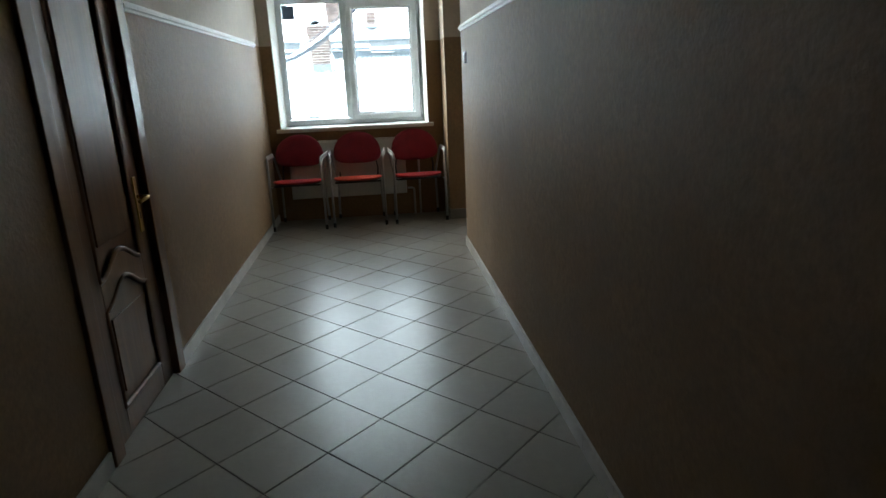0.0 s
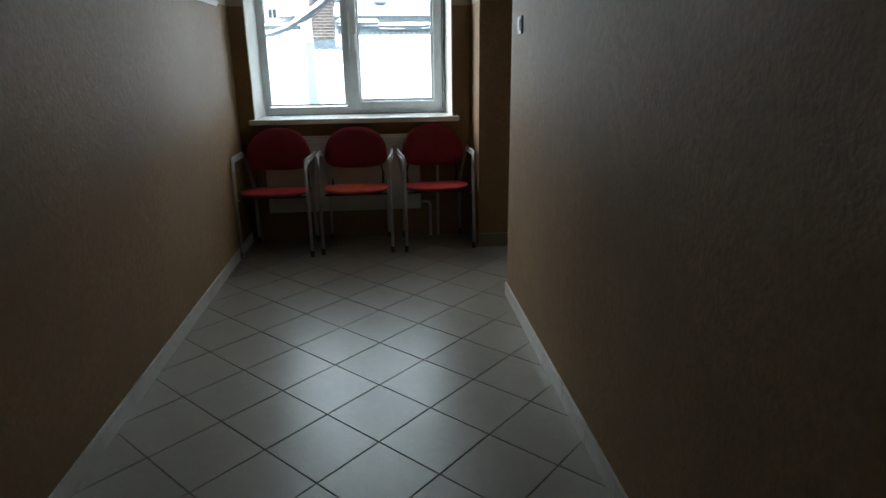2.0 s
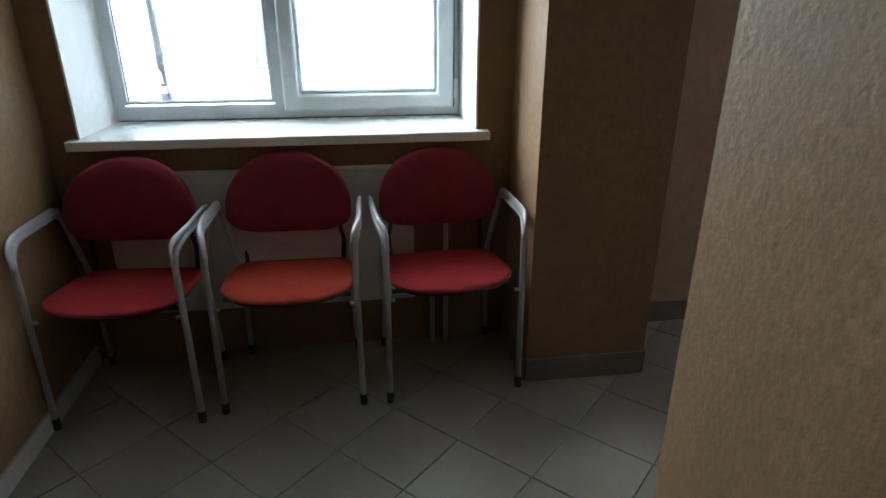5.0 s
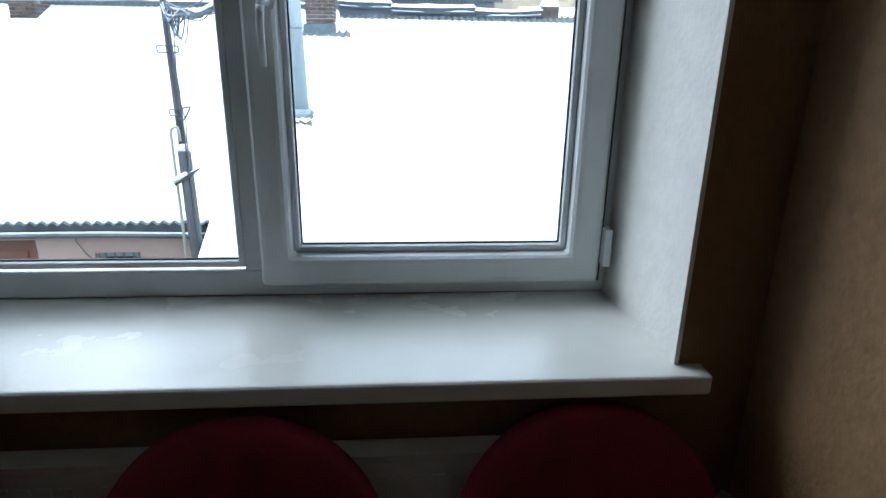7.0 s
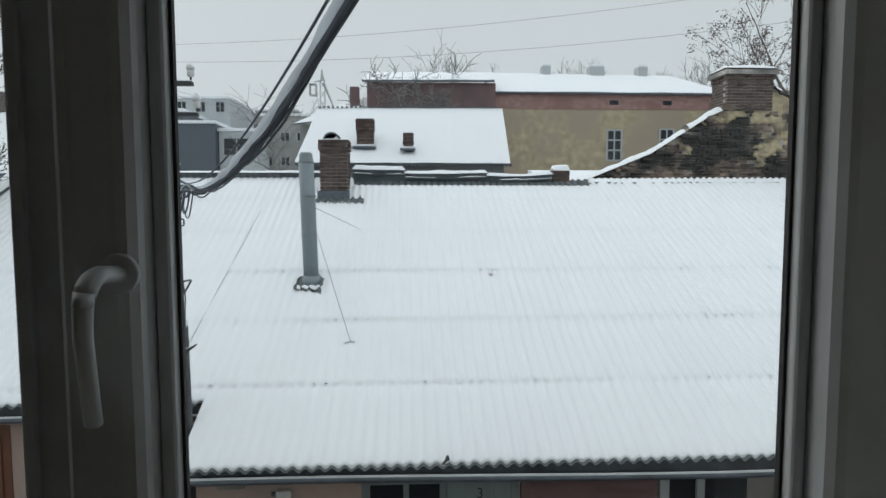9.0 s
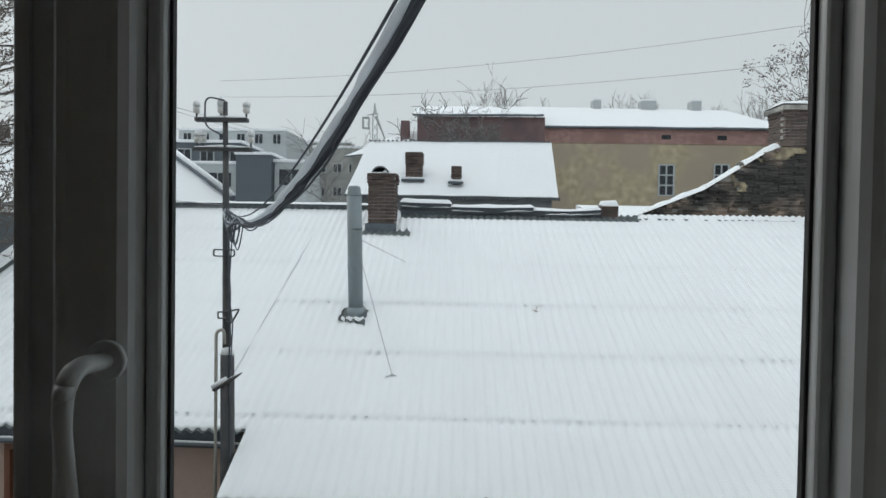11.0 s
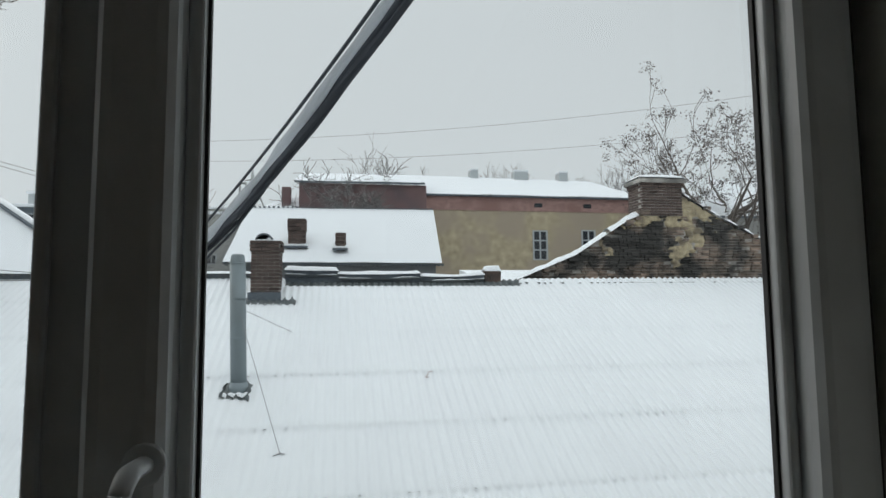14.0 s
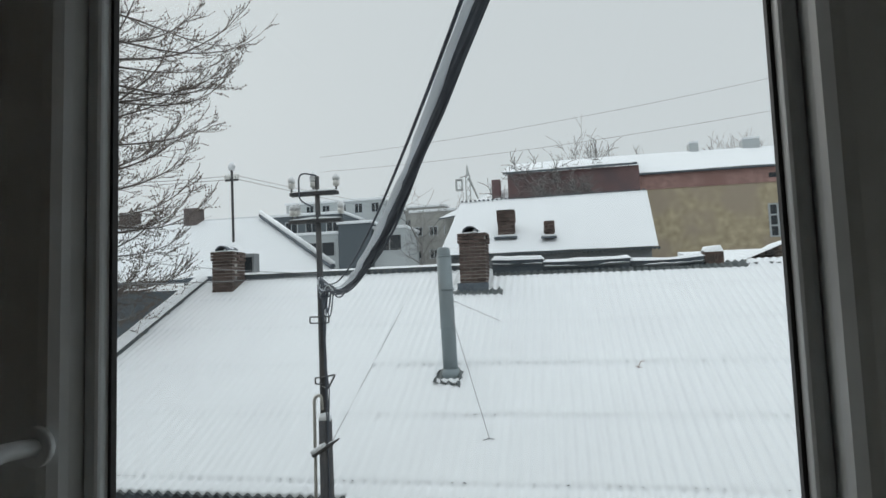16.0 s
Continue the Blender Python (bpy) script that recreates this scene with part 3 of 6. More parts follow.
def chair(name, fabric, label):
    """A stacking visitor chair with arms; built at the origin, its back towards +y, front legs at y -0.36."""
    c = thing(name, (0, 0, 0), label, "chair", "chairs under the window")
    def sit(x, y, z, lift):
        # the pad dips towards the back and rolls down at the front edge
        roll = max(0.0, 0.10 - y)
        return (x, y - 0.375, z + lift + 0.11 * (0.12 - y) - 0.7 * roll * roll + 0.05 * x * x)
    seat = cushion(0.475, 0.465, 0.40, 0.022)
    seat.v = [sit(*v, 0.450) for v in seat.v]
    part("seat", seat, fabric, c, "padded fabric seat", smooth=True)
    pan = cushion(0.455, 0.44, 0.385, 0.012)
    pan.v = [sit(x, y + 0.008, z, 0.436) for x, y, z in pan.v]
    part("seat_pan", pan, M_BLACK, c, "black plastic seat pan", smooth=True)
    part("backrest", back_pad(), M_BACK, c, "red padded backrest with its shade in the colour", smooth=True)
    for s in (-1, 1):
        x, xa = s * 0.250, s * 0.268
        # front leg, arm and rear upright are one bent tube
        pts = arc([(x + s * 0.004, -0.385, 0.0, 0), (x, -0.372, 0.655, 0.05), (xa, -0.300, 0.688, 0.03), (xa, -0.015, 0.690, 0.05), (x - s * 0.035, -0.005, 0.43, 0.05), (x - s * 0.02, 0.03, 0.0, 0)], 8)
        part("side_frame", Geo().tube(pts, 0.0115, 10), M_TUBE, c, smooth=True)
        # flat arm band that sweeps in and down to the front leg
        spine = [(x - s * 0.006, -0.384, 0.625, 0.011), (x - s * 0.004, -0.386, 0.660, 0.0125), (x - s * 0.002, -0.376, 0.684, 0.0145), (x + s * 0.004, -0.352, 0.698, 0.0165), (xa - s * 0.004, -0.310, 0.704, 0.0165),
                 (xa, -0.250, 0.706, 0.0155), (xa, -0.060, 0.708, 0.0145), (xa - s * 0.001, -0.022, 0.700, 0.012), (xa - s * 0.004, -0.012, 0.675, 0.010)]
        part("armrest", Geo().tube([p[:3] for p in spine], [p[3] for p in spine], 12, squash=0.55), M_TUBE, c, smooth=True)
        part("foot", Geo().tube([(x + s * 0.004, -0.385, 0.0), (x + s * 0.0037, -0.384, 0.045)], 0.0145, 10), M_BLACK, c, "black rubber foot")
        part("foot", Geo().tube([(x - s * 0.02, 0.03, 0.0), (x - s * 0.021, 0.0268, 0.045)], 0.0145, 10), M_BLACK, c, "black rubber foot")
        part("back_post", Geo().tube([(s * 0.19, 0.0, 0.42), (s * 0.195, 0.016, 0.52), (s * 0.17, 0.012, 0.66)], 0.009, 8), M_BLACK, c, smooth=True)
        part("bolt", Geo().tube([(x - s * 0.026, -0.374, 0.425), (x - s * 0.004, -0.376, 0.425)], 0.007, 8), M_TUBE, c, "bright steel bolt", smooth=True)
    for y in (-0.300, -0.005):
        part("cross_tube", Geo().tube([(-0.225, y, 0.425), (0.225, y, 0.425)], 0.009, 8), M_BLACK, c, "black cross tube", smooth=True)
    return c


c1 = chair("visitor_chair", M_RED, "red fabric visitor chair with grey tubular arms below the window")
c1.matrix_basis = pose(-0.828, -0.085, 0, 0, 0, -3)
c2 = copy_thing(c1, pose(0.316, -0.055, 0, 0, 0, 4))
c3 = chair("visitor_chair", M_ORANGE, "visitor chair with a brighter orange-red seat between two red ones")
c3.matrix_basis = pose(-0.259, -0.065, 0, 0, 0, -1)

# ---- door in the corridor ----
door = tagged(thing("door_1", (XL, -3.77, 0), "closed dark varnished wooden door with arched panels", "door"), kind="structure")
for a, b in ((DY0 - 0.075, DY0 + 0.012), (DY1 - 0.012, DY1 + 0.075)):
    part("casing", Geo().box(XL - 0.02, XL + 0.018, a, b, 0, DH + 0.075), M_WOOD, door, bevel=0.006)
part("casing", Geo().box(XL - 0.02, XL + 0.018, DY0 + 0.012, DY1 - 0.012, DH - 0.012, DH + 0.075), M_WOOD, door, bevel=0.006)
part("jamb", Geo().box(XL - 0.25, XL - 0.02, DY1 - 0.03, DY1, 0, DH).box(XL - 0.25, XL - 0.02, DY0, DY0 + 0.03, 0, DH).box(XL - 0.25, XL - 0.02, DY0 + 0.03, DY1 - 0.03, DH - 0.03, DH), M_WOOD, door)
LX0, LX1 = XL - 0.055, XL - 0.012
leaf = part("door_leaf", Geo().box(LX0, LX1 - 0.014, DY0 + 0.032, DY1 - 0.032, 0.006, DH - 0.032), M_WOOD, door, "dark varnished door leaf")
def wave(y, z, lift):
    u = (y - (DY0 + 0.15)) / (DY1 - DY0 - 0.30)
    return z + lift * (0.5 - 0.5 * math.cos(2 * math.pi * min(1, max(0, u))))
YA, YZ = DY0 + 0.145, DY1 - 0.145
for a, b in ((DY0 + 0.033, YA), (YZ, DY1 - 0.033)):
    part("stile", Geo().box(LX1 - 0.0145, LX1, a, b, 0.007, DH - 0.033), M_WOOD, leaf, bevel=0.004)
part("rail", Geo().box(LX1 - 0.0145, LX1 - 0.0005, YA, YZ, 0.008, 0.13), M_WOOD, leaf, bevel=0.004)
part("rail", Geo().box(LX1 - 0.0145, LX1 - 0.0005, YA, YZ, DH - 0.17, DH - 0.034), M_WOOD, leaf, bevel=0.004)
ys = [YA + (YZ - YA) * i / 20 for i in range(21)]
part("rail", Geo().prism([(y, wave(y, 0.545, 0.085)) for y in ys] + [(y, wave(y, 0.665, 0.080)) for y in reversed(ys)], "x", LX1 - 0.0145, LX1 - 0.0005), M_WOOD, leaf)
for z0, z1, wv0, wv1 in ((0.13, 0.545, 0.0, 0.085), (0.665, DH - 0.17, 0.080, 0.0)):
    lo = [(y, wave(y, z0, wv0)) for y in ys]
    hi = [(y, wave(y, z1, wv1)) for y in ys]
    loop = lo + hi[::-1] + lo[:1]
    part("panel_moulding", Geo().tube([(LX1 - 0.004, p, q) for p, q in loop], 0.012, 6, cap=False), M_WOOD, leaf, smooth=True)
    part("panel", Geo().box(LX1 - 0.013, LX1 - 0.005, YA + 0.05, YZ - 0.05, z0 + wv0 + 0.05, z1 - 0.05), M_WOOD, leaf, bevel=0.003)
plate = part("door_handle", Geo().box(LX1, LX1 + 0.006, DY1 - 0.108, DY1 - 0.070, 0.755, 1.005), M_BRASS, leaf, "long brass handle plate", bevel=0.003)
part("lever", Geo().tube(arc([(LX1 + 0.004, DY1 - 0.089, 0.915, 0), (LX1 + 0.055, DY1 - 0.089, 0.915, 0.015), (LX1 + 0.058, DY1 - 0.20, 0.910, 0)]), 0.009, 10), M_BRASS, plate, smooth=True)
part("keyhole", Geo().box(LX1 + 0.0061, LX1 + 0.0068, DY1 - 0.092, DY1 - 0.086, 0.815, 0.845), M_BLACK, plate)

# ---- light switch ----
sw = thing("light_switch", (XR, -1.60, 1.51), "white rocker light switch on the brown wall", "light switch")
part("plate", Geo().box(XR - 0.009, XR, -1.642, -1.560, 1.470, 1.552), M_SWITCH, sw, bevel=0.004)
part("rocker", Geo().box(XR - 0.014, XR - 0.008, -1.622, -1.580, 1.486, 1.536), M_SWITCH, sw, bevel=0.003)

# ---- the yard and the long shed ----
structure("ground", Geo().box(-400, 400, 0.4, 600, -4.6, -3.62), M_GROUND, "snow-dusted ground reaching to the horizon", "ground")
structure("pavement", Geo().box(-14, 16, 0.56, 8.2, -3.7, -3.60), M_WET, "dark wet asphalt of the yard", "pavement")

EY, EZ, SL = 6.66, -1.485, 0.485          # eave of the long roof and its slope
EYL = 7.66                                # eave of the set-back part
RIDGE = 14.15
XSPLIT, XEND, XLEFT = -2.70, 14.5, -8.75
WAVE = 0.1525
ROWS = [EY + 1.305 * k for k in range(1, 6)]


def roof_z(y):
    return EZ + SL * (y - EY)


shed = thing("long_shed", (2, 9, -3.6), "low outbuilding with a snow-covered corrugated roof", "outbuilding")


def corrugated(x0, x1, y0, y1, lift, amp, step=6, ny=2, rough=0.0, thick=0.0):
    """A wavy sheet that follows the roof's slope."""
    nx = int((x1 - x0) / WAVE * step)

    def at(u, v):
        x, y = x0 + u * (x1 - x0), y0 + v * (y1 - y0)
        z = roof_z(y) + lift + amp * math.cos(2 * math.pi * x / WAVE)
        if rough:
            z += rough * noise.noise((x * 0.9, y * 0.9, 1.7)) + rough * 0.5 * noise.noise((x * 4, y * 2.2, 4.1))
        return (x, y, z)
    return Geo().sheet(nx, ny, at)


# grey sheets, each course lapping over the one below
edges = [EY, *ROWS, RIDGE]
for k in range(len(edges) - 1):
    lo, hi = edges[k], edges[k + 1]
    for x0, x1, e in ((XSPLIT, XEND, EY), (XLEFT, XSPLIT, EYL)):
        a = max(lo - 0.05, e)
        if hi <= e + 0.2:
            continue
        g = corrugated(x0, x1, a, hi + 0.12, 0.012 - 0.0, 0.024, 8, 1)
        s = part("roof_sheets", g, M_SLATE, shed, "dark corrugated cement sheets", smooth=True)


def snow_field(x0, x1, e, name):
    """Snow that softly follows the waves, thinner and pitted where the courses lap."""
    nx = int((x1 - x0) / WAVE * 6)
    ys = []
    y = e + 0.035
    while y < RIDGE:
        ys.append(y)
        near = min(abs(y - r) for r in (*ROWS, RIDGE - 0.34))
        y += 0.035 if near < 0.12 or y < e + 0.2 else 0.14
    ys.append(RIDGE)
    g = Geo()
    for y in ys:
        for i in range(nx + 1):
            x = x0 + (x1 - x0) * i / nx
            c = math.cos(2 * math.pi * x / WAVE)
            big = noise.noise((x * 0.25, y * 0.25, 2.0))
            depth = 0.050 + 0.012 * big
            side = max(0.0, min(1.0, (x + 3.2) / 4.5))
            amp = 0.009 + 0.008 * side + 0.0045 * max(-1, min(1, big * 2.2)) + 0.003 * noise.noise((x * 1.5, y * 0.7, 9))
            z = roof_z(y) + depth + amp * c + 0.004 * noise.noise((x * 6, y * 6, 3.3))
            for r in ROWS:
                d = y - (r - 0.05)
                if d > 0:
                    z += 0.011
                if -0.05 < d < 0.02:
                    pit = noise.noise((x * 2.1, r * 7.0, 5.0))
                    z -= (0.018 + 0.040 * max(0.0, pit)) * (0.65 - 0.35 * c) if c < 0.3 else 0.004
            if y > RIDGE - 0.36 and -1.28 < x < 4.3:
                z -= 0.15 * min(1.0, (y - RIDGE + 0.36) / 0.08)
            if y < e + 0.14:
                z -= 0.024 * (1 - (y - e) / 0.14) * (0.7 + 0.5 * noise.noise((x * 9, 0.2, 0.1)))
            g.v.append((x, y + (0.012 * noise.noise((x * 8, 1.0, 2.0)) if y < e + 0.05 else 0), z))
    w_ = nx + 1
    for j in range(len(ys) - 1):
        for i in range(nx):
            a = j * w_ + i
            g.f.append((a, a + 1, a + 1 + w_, a + w_))
    n = len(g.v)
    for i in range(w_):
        x, y, z = g.v[i]
        g.v.append((x, y + 0.004, roof_z(y) + 0.012 + 0.024 * math.cos(2 * math.pi * x / WAVE)))
    for i in range(nx):
        g.f.append((i, n + i, n + i + 1, i + 1))
    return part(name, g, M_SNOW, shed, "even blanket of fresh snow", smooth=True)


snow_field(XSPLIT, XEND, EY, "roof_snow")
snow_field(XLEFT, XSPLIT, EYL, "roof_snow")
# small dark gaps where the sheets lap and the snow has slipped
g = Geo()
rng = random.Random(5)
for r in ROWS:
    i = int(XLEFT / WAVE)
    while i * WAVE < XEND:
        x = (i + 0.5) * WAVE
        if noise.noise((x * 0.6, r * 3, 2)) > (-0.30 if r == ROWS[0] else -0.18) and rng.random() < (0.7 if r == ROWS[0] else 0.5) and (x > XSPLIT or r > EYL):
            wd, wf = rng.uniform(0.004, 0.028), rng.uniform(0.004, 0.013)
            x += rng.uniform(-0.025, 0.025)
            z = roof_z(r - 0.05) + 0.062
            g.v += [(x - wd, r - 0.062, z - 0.003), (x + wd, r - 0.062 - wf * 0.3, z - 0.003), (x + wd * rng.uniform(0.2, 0.9), r - 0.060 + wf, z + wf * 0.5), (x - wd * rng.uniform(0.1, 0.8), r - 0.060 + wf * 1.2, z + wf * 0.5)]
            n = len(g.v)
            g.f.append((n - 4, n - 3, n - 2, n - 1))
        i += 1
tagged(part("lap_gap", g, M_SLATE, shed, "small dark gaps at the sheet laps"), kind="stuff")
# broken tip of a sheet at the eave
part("broken_tip", Geo().prism([(0.36, roof_z(EY) + 0.03), (0.47, roof_z(EY) + 0.03), (0.455, roof_z(EY) + 0.13), (0.43, roof_z(EY) + 0.145), (0.40, roof_z(EY) + 0.075)], "y", EY + 0.03, EY + 0.05), M_SLATE, shed)

# fascia, gutter
for x0, x1, e in ((XSPLIT + 0.02, XEND, EY), (XLEFT, XSPLIT - 0.1, EYL)):
    part("fascia", Geo().box(x0, x1, e + 0.10, e + 0.14, EZ + SL * (e - EY) - 0.16, EZ + SL * (e - EY) - 0.012), M_SOOT, shed)
    zz = EZ + SL * (e - EY) - 0.15
    pts = [(x0 + (x1 - x0) * i / 30, e + 0.045, zz + (0.035 if e == EY else 0.01) * math.sin(i / 30 * 9.0 + 1.2) - 0.03 * i / 30) for i in range(31)]
    part("gutter", Geo().tube(pts, 0.042, 8), M_SOOT, shed, "dark metal gutter", smooth=True)
    part("gutter_snow", Geo().tube([(p[0], p[1] - 0.005, p[2] + 0.036) for p in pts], 0.020, 6), M_SNOW, shed, smooth=True)

# walls
WY, WYL = 6.98, 7.92
part("wall", Geo().box(XSPLIT + 0.25, -0.60, WY, WY + 0.3, -3.6, EZ + 0.05), M_PINK, shed, "stained pink plaster wall")
part("wall", Geo().box(XSPLIT + 0.25, XSPLIT + 0.55, WY + 0.3, WYL + 0.2, -3.6, EZ + 0.05), M_PINK, shed)
part("wall", Geo().box(XLEFT + 0.1, -6.12, WYL, WYL + 0.3, -3.1, EZ + 0.5).box(-5.33, -4.46, WYL, WYL + 0.3, -3.1, EZ + 0.5).box(-3.84, XSPLIT + 0.3, WYL, WYL + 0.3, -3.1, EZ + 0.5)
     .box(-6.12, -5.33, WYL, WYL + 0.3, -1.32, EZ + 0.5).box(-4.46, -3.84, WYL, WYL + 0.3, -3.1, -2.62).box(-4.46, -3.84, WYL, WYL + 0.3, -1.50, EZ + 0.5), M_PINK, shed, "pale pink plaster wall")
part("plinth", Geo().box(XLEFT + 0.1, -6.12, WYL - 0.02, WYL + 0.28, -3.6, -3.1).box(-5.33, XSPLIT + 0.3, WYL - 0.02, WYL + 0.28, -3.6, -3.1), M_BASEP, shed)
part("wall", Geo().box(3.25, XEND, WY + 0.12, WY + 0.3, -3.6, EZ + 0.05), M_BASEP, shed)
part("side_wall", Geo().box(XLEFT + 0.1, XLEFT + 0.4, WYL, 20, -3.6, -0.9), M_PINK, shed)
# ledges and fittings on the pink wall
part("ledge", Geo().box(-2.32, -2.0, WY - 0.05, WY, -1.80, -1.72), M_BASEP, shed)
part("lamp_box", Geo().box(-1.62, -1.45, WY - 0.07, WY, -1.93, -1.83), M_CERAMIC, shed, "small pale wall box", bevel=0.008)
part("box_bracket", Geo().box(-1.68, -1.62, WY - 0.05, WY, -1.90, -1.86), M_SOOT, shed)
part("pipe_stub", Geo().tube([(-1.36, WY + 0.01, -2.40), (-1.36, WY - 0.10, -2.40)], 0.035, 10), M_BROWND, shed)
part("pipe_stub", Geo().tube([(-1.24, WY + 0.01, -2.40), (-1.24, WY - 0.08, -2.40)], 0.03, 10), M_CONDUIT, shed)
part("rail_bar", Geo().box(-2.45, -2.08, WY - 0.03, WY, -2.42, -2.38), M_BASEP, shed)

# green front: window, door with the number, boards
sw_ = part("shop_window", Geo().box(-0.60, 0.44, WY + 0.03, WY + 0.1, -3.6, -2.72).box(-0.60, 0.44, WY + 0.03, WY + 0.1, -1.78, EZ + 0.05).box(-0.60, -0.50, WY, WY + 0.1, -3.6, EZ + 0.04)
           .box(0.36, 0.44, WY, WY + 0.1, -3.6, EZ + 0.04).box(-0.09, -0.02, WY + 0.02, WY + 0.09, -2.72, -1.78).box(-0.52, 0.38, WY, WY + 0.09, -2.76, -2.70).box(-0.52, 0.38, WY, WY + 0.09, -1.82, -1.76), M_GREEN, shed, "grey-green wooden window frame")
for a, b in ((-0.50, -0.09), (-0.02, 0.36)):
    part("pane", Geo().box(a, b, WY + 0.055, WY + 0.062, -2.71, -1.80), M_DARKGL, sw_, "dark window pane")
gd = part("shed_door", Geo().box(0.44, 1.36, WY + 0.05, WY + 0.09, -3.58, EZ + 0.02), M_GREEN, shed, "grey-green boarded door with a black number")
for a, b in ((0.445, 0.66), (0.665, 1.04), (1.045, 1.25), (1.255, 1.355)):
    part("plank", Geo().box(a, b, WY + 0.025, WY + 0.052, -3.57, EZ), M_GREEN, gd, bevel=0.004)
part("padlock", Geo().box(0.42, 0.49, WY, WY + 0.03, -2.80, -2.70), M_SOOT, gd, bevel=0.008)
num = bpy.data.curves.new("number", "FONT")
num.body, num.size, num.extrude = "3", 0.19, 0.002
num.align_x = "CENTER"
tmp = new("number_text", num)
me3 = bpy.data.meshes.new_from_object(tmp.evaluated_get(bpy.context.evaluated_depsgraph_get()))
bpy.data.objects.remove(tmp)
me3.materials.clear()
me3.materials.append(M_NUMBER)
n3 = new("number_three", me3)
n3.matrix_basis = pose(0.86, WY + 0.021, -2.03, 90, 0, 0)
tagged(n3, "black painted number 3")
hang(n3, gd)
part("post", Geo().box(1.37, 1.43, WY - 0.02, WY + 0.08, -3.58, EZ), M_MAROON, shed)
gate = part("board_gate", Geo().box(1.43, 3.10, WY + 0.05, WY + 0.08, -3.58, EZ), M_MAROON, shed, "maroon boarded shutter")
part("beam", Geo().box(1.43, 3.10, WY - 0.01, WY + 0.05, -2.08, -1.66), M_MAROON, gate)
for i in range(9):
    z = -3.50 + i * 0.156
    part("plank", Geo().box(1.44, 3.09, WY + 0.022, WY + 0.05, z, z + 0.148), M_MAROON, gate, bevel=0.004)
part("diagonal_bar", Geo().prism([(1.45, -3.30), (1.62, -3.30), (3.05, -2.10), (2.90, -2.04)], "y", WY - 0.005, WY + 0.02), M_MAROON, gate)
part("window_post", Geo().box(3.14, 3.26, WY, WY + 0.1, -3.58, EZ), M_LIGHTW, shed)
part("pane", Geo().box(3.26, 3.62, WY + 0.05, WY + 0.115, -2.75, -1.75), M_DARKGL, shed, "dark window pane")
part("window_post", Geo().box(3.62, 3.72, WY, WY + 0.118, -3.58, EZ), M_LIGHTW, shed)
part("pane", Geo().box(3.72, 4.3, WY + 0.05, WY + 0.116, -2.75, -1.75), M_DARKGL, shed)

# brown door and barred window in the set-back wall
bd = part("shed_door", Geo().box(-6.12, -5.33, WYL + 0.06, WYL + 0.10, -3.58, -1.32), M_BROWND, shed, "weathered brown door with a worn foot")
part("door_frame", Geo().box(-6.14, -6.06, WYL - 0.01, WYL + 0.08, -3.58, -1.30).box(-5.39, -5.31, WYL - 0.01, WYL + 0.08, -3.58, -1.30).box(-6.06, -5.39, WYL - 0.01, WYL + 0.08, -1.38, -1.30), M_BROWND, bd)
part("door_panel", Geo().box(-5.98, -5.47, WYL + 0.045, WYL + 0.062, -2.35, -1.48).box(-5.98, -5.47, WYL + 0.045, WYL + 0.062, -3.4, -2.65), M_BROWND, bd, bevel=0.008)
part("door_knob", Geo().box(-6.0, -5.96, WYL + 0.0, WYL + 0.06, -2.62, -2.38), M_SOOT, bd)
bw = part("barred_window", Geo().box(-4.46, -4.38, WYL + 0.05, WYL + 0.12, -2.62, -1.50).box(-3.92, -3.84, WYL + 0.05, WYL + 0.12, -2.62, -1.50).box(-4.38, -3.92, WYL + 0.05, WYL + 0.12, -2.62, -2.54).box(-4.38, -3.92, WYL + 0.05, WYL + 0.12, -1.58, -1.50), M_GREEN, shed, "small window behind an iron grille")
part("pane", Geo().box(-4.38, -3.92, WYL + 0.09, WYL + 0.10, -2.54, -1.58), M_DARKGL, bw)
for x in (-4.46, -4.32, -4.19, -4.06, -3.92, -3.84):
    part("bar", Geo().tube([(x, WYL - 0.05, -2.66), (x + 0.01, WYL - 0.06, -2.1), (x, WYL - 0.05, -1.48)], 0.010, 6), M_SOOT, bw)
for z in (-2.5, -2.05, -1.62):
    part("bar", Geo().tube([(-4.50, WYL - 0.055, z), (-3.80, WYL - 0.055, z)], 0.009, 6), M_SOOT, bw)
part("wall_cable", Geo().tube([(-4.75, WYL - 0.01, -1.15), (-4.72, WYL - 0.02, -1.33), (-4.6, WYL - 0.02, -1.52), (-4.46, WYL - 0.03, -1.66)], 0.008, 5), M_CABLE, shed)
part("eave_lamp", Geo().box(-5.92, -5.70, WYL - 0.12, WYL, -1.22, -1.14), M_SOOT, shed, bevel=0.01)
# snowy verge parapet at the left end of the roof
part("verge", Geo().prism([(EYL, roof_z(EYL) - 0.2), (RIDGE, roof_z(RIDGE) - 0.2), (RIDGE, roof_z(RIDGE) + 0.19), (EYL, roof_z(EYL) + 0.19)], "x", XLEFT - 0.34, XLEFT), M_SLATE, shed)
part("verge_snow", Geo().sheet(6, 60, lambda u, v: (XLEFT - 0.38 + 0.40 * u, EYL + v * (RIDGE - EYL), roof_z(EYL + v * (RIDGE - EYL)) + 0.185 + 0.085 * math.sin(math.pi * u) ** 0.6 + 0.02 * noise.noise((u * 2, v * 18, 0)))), M_SNOW, shed, smooth=True)

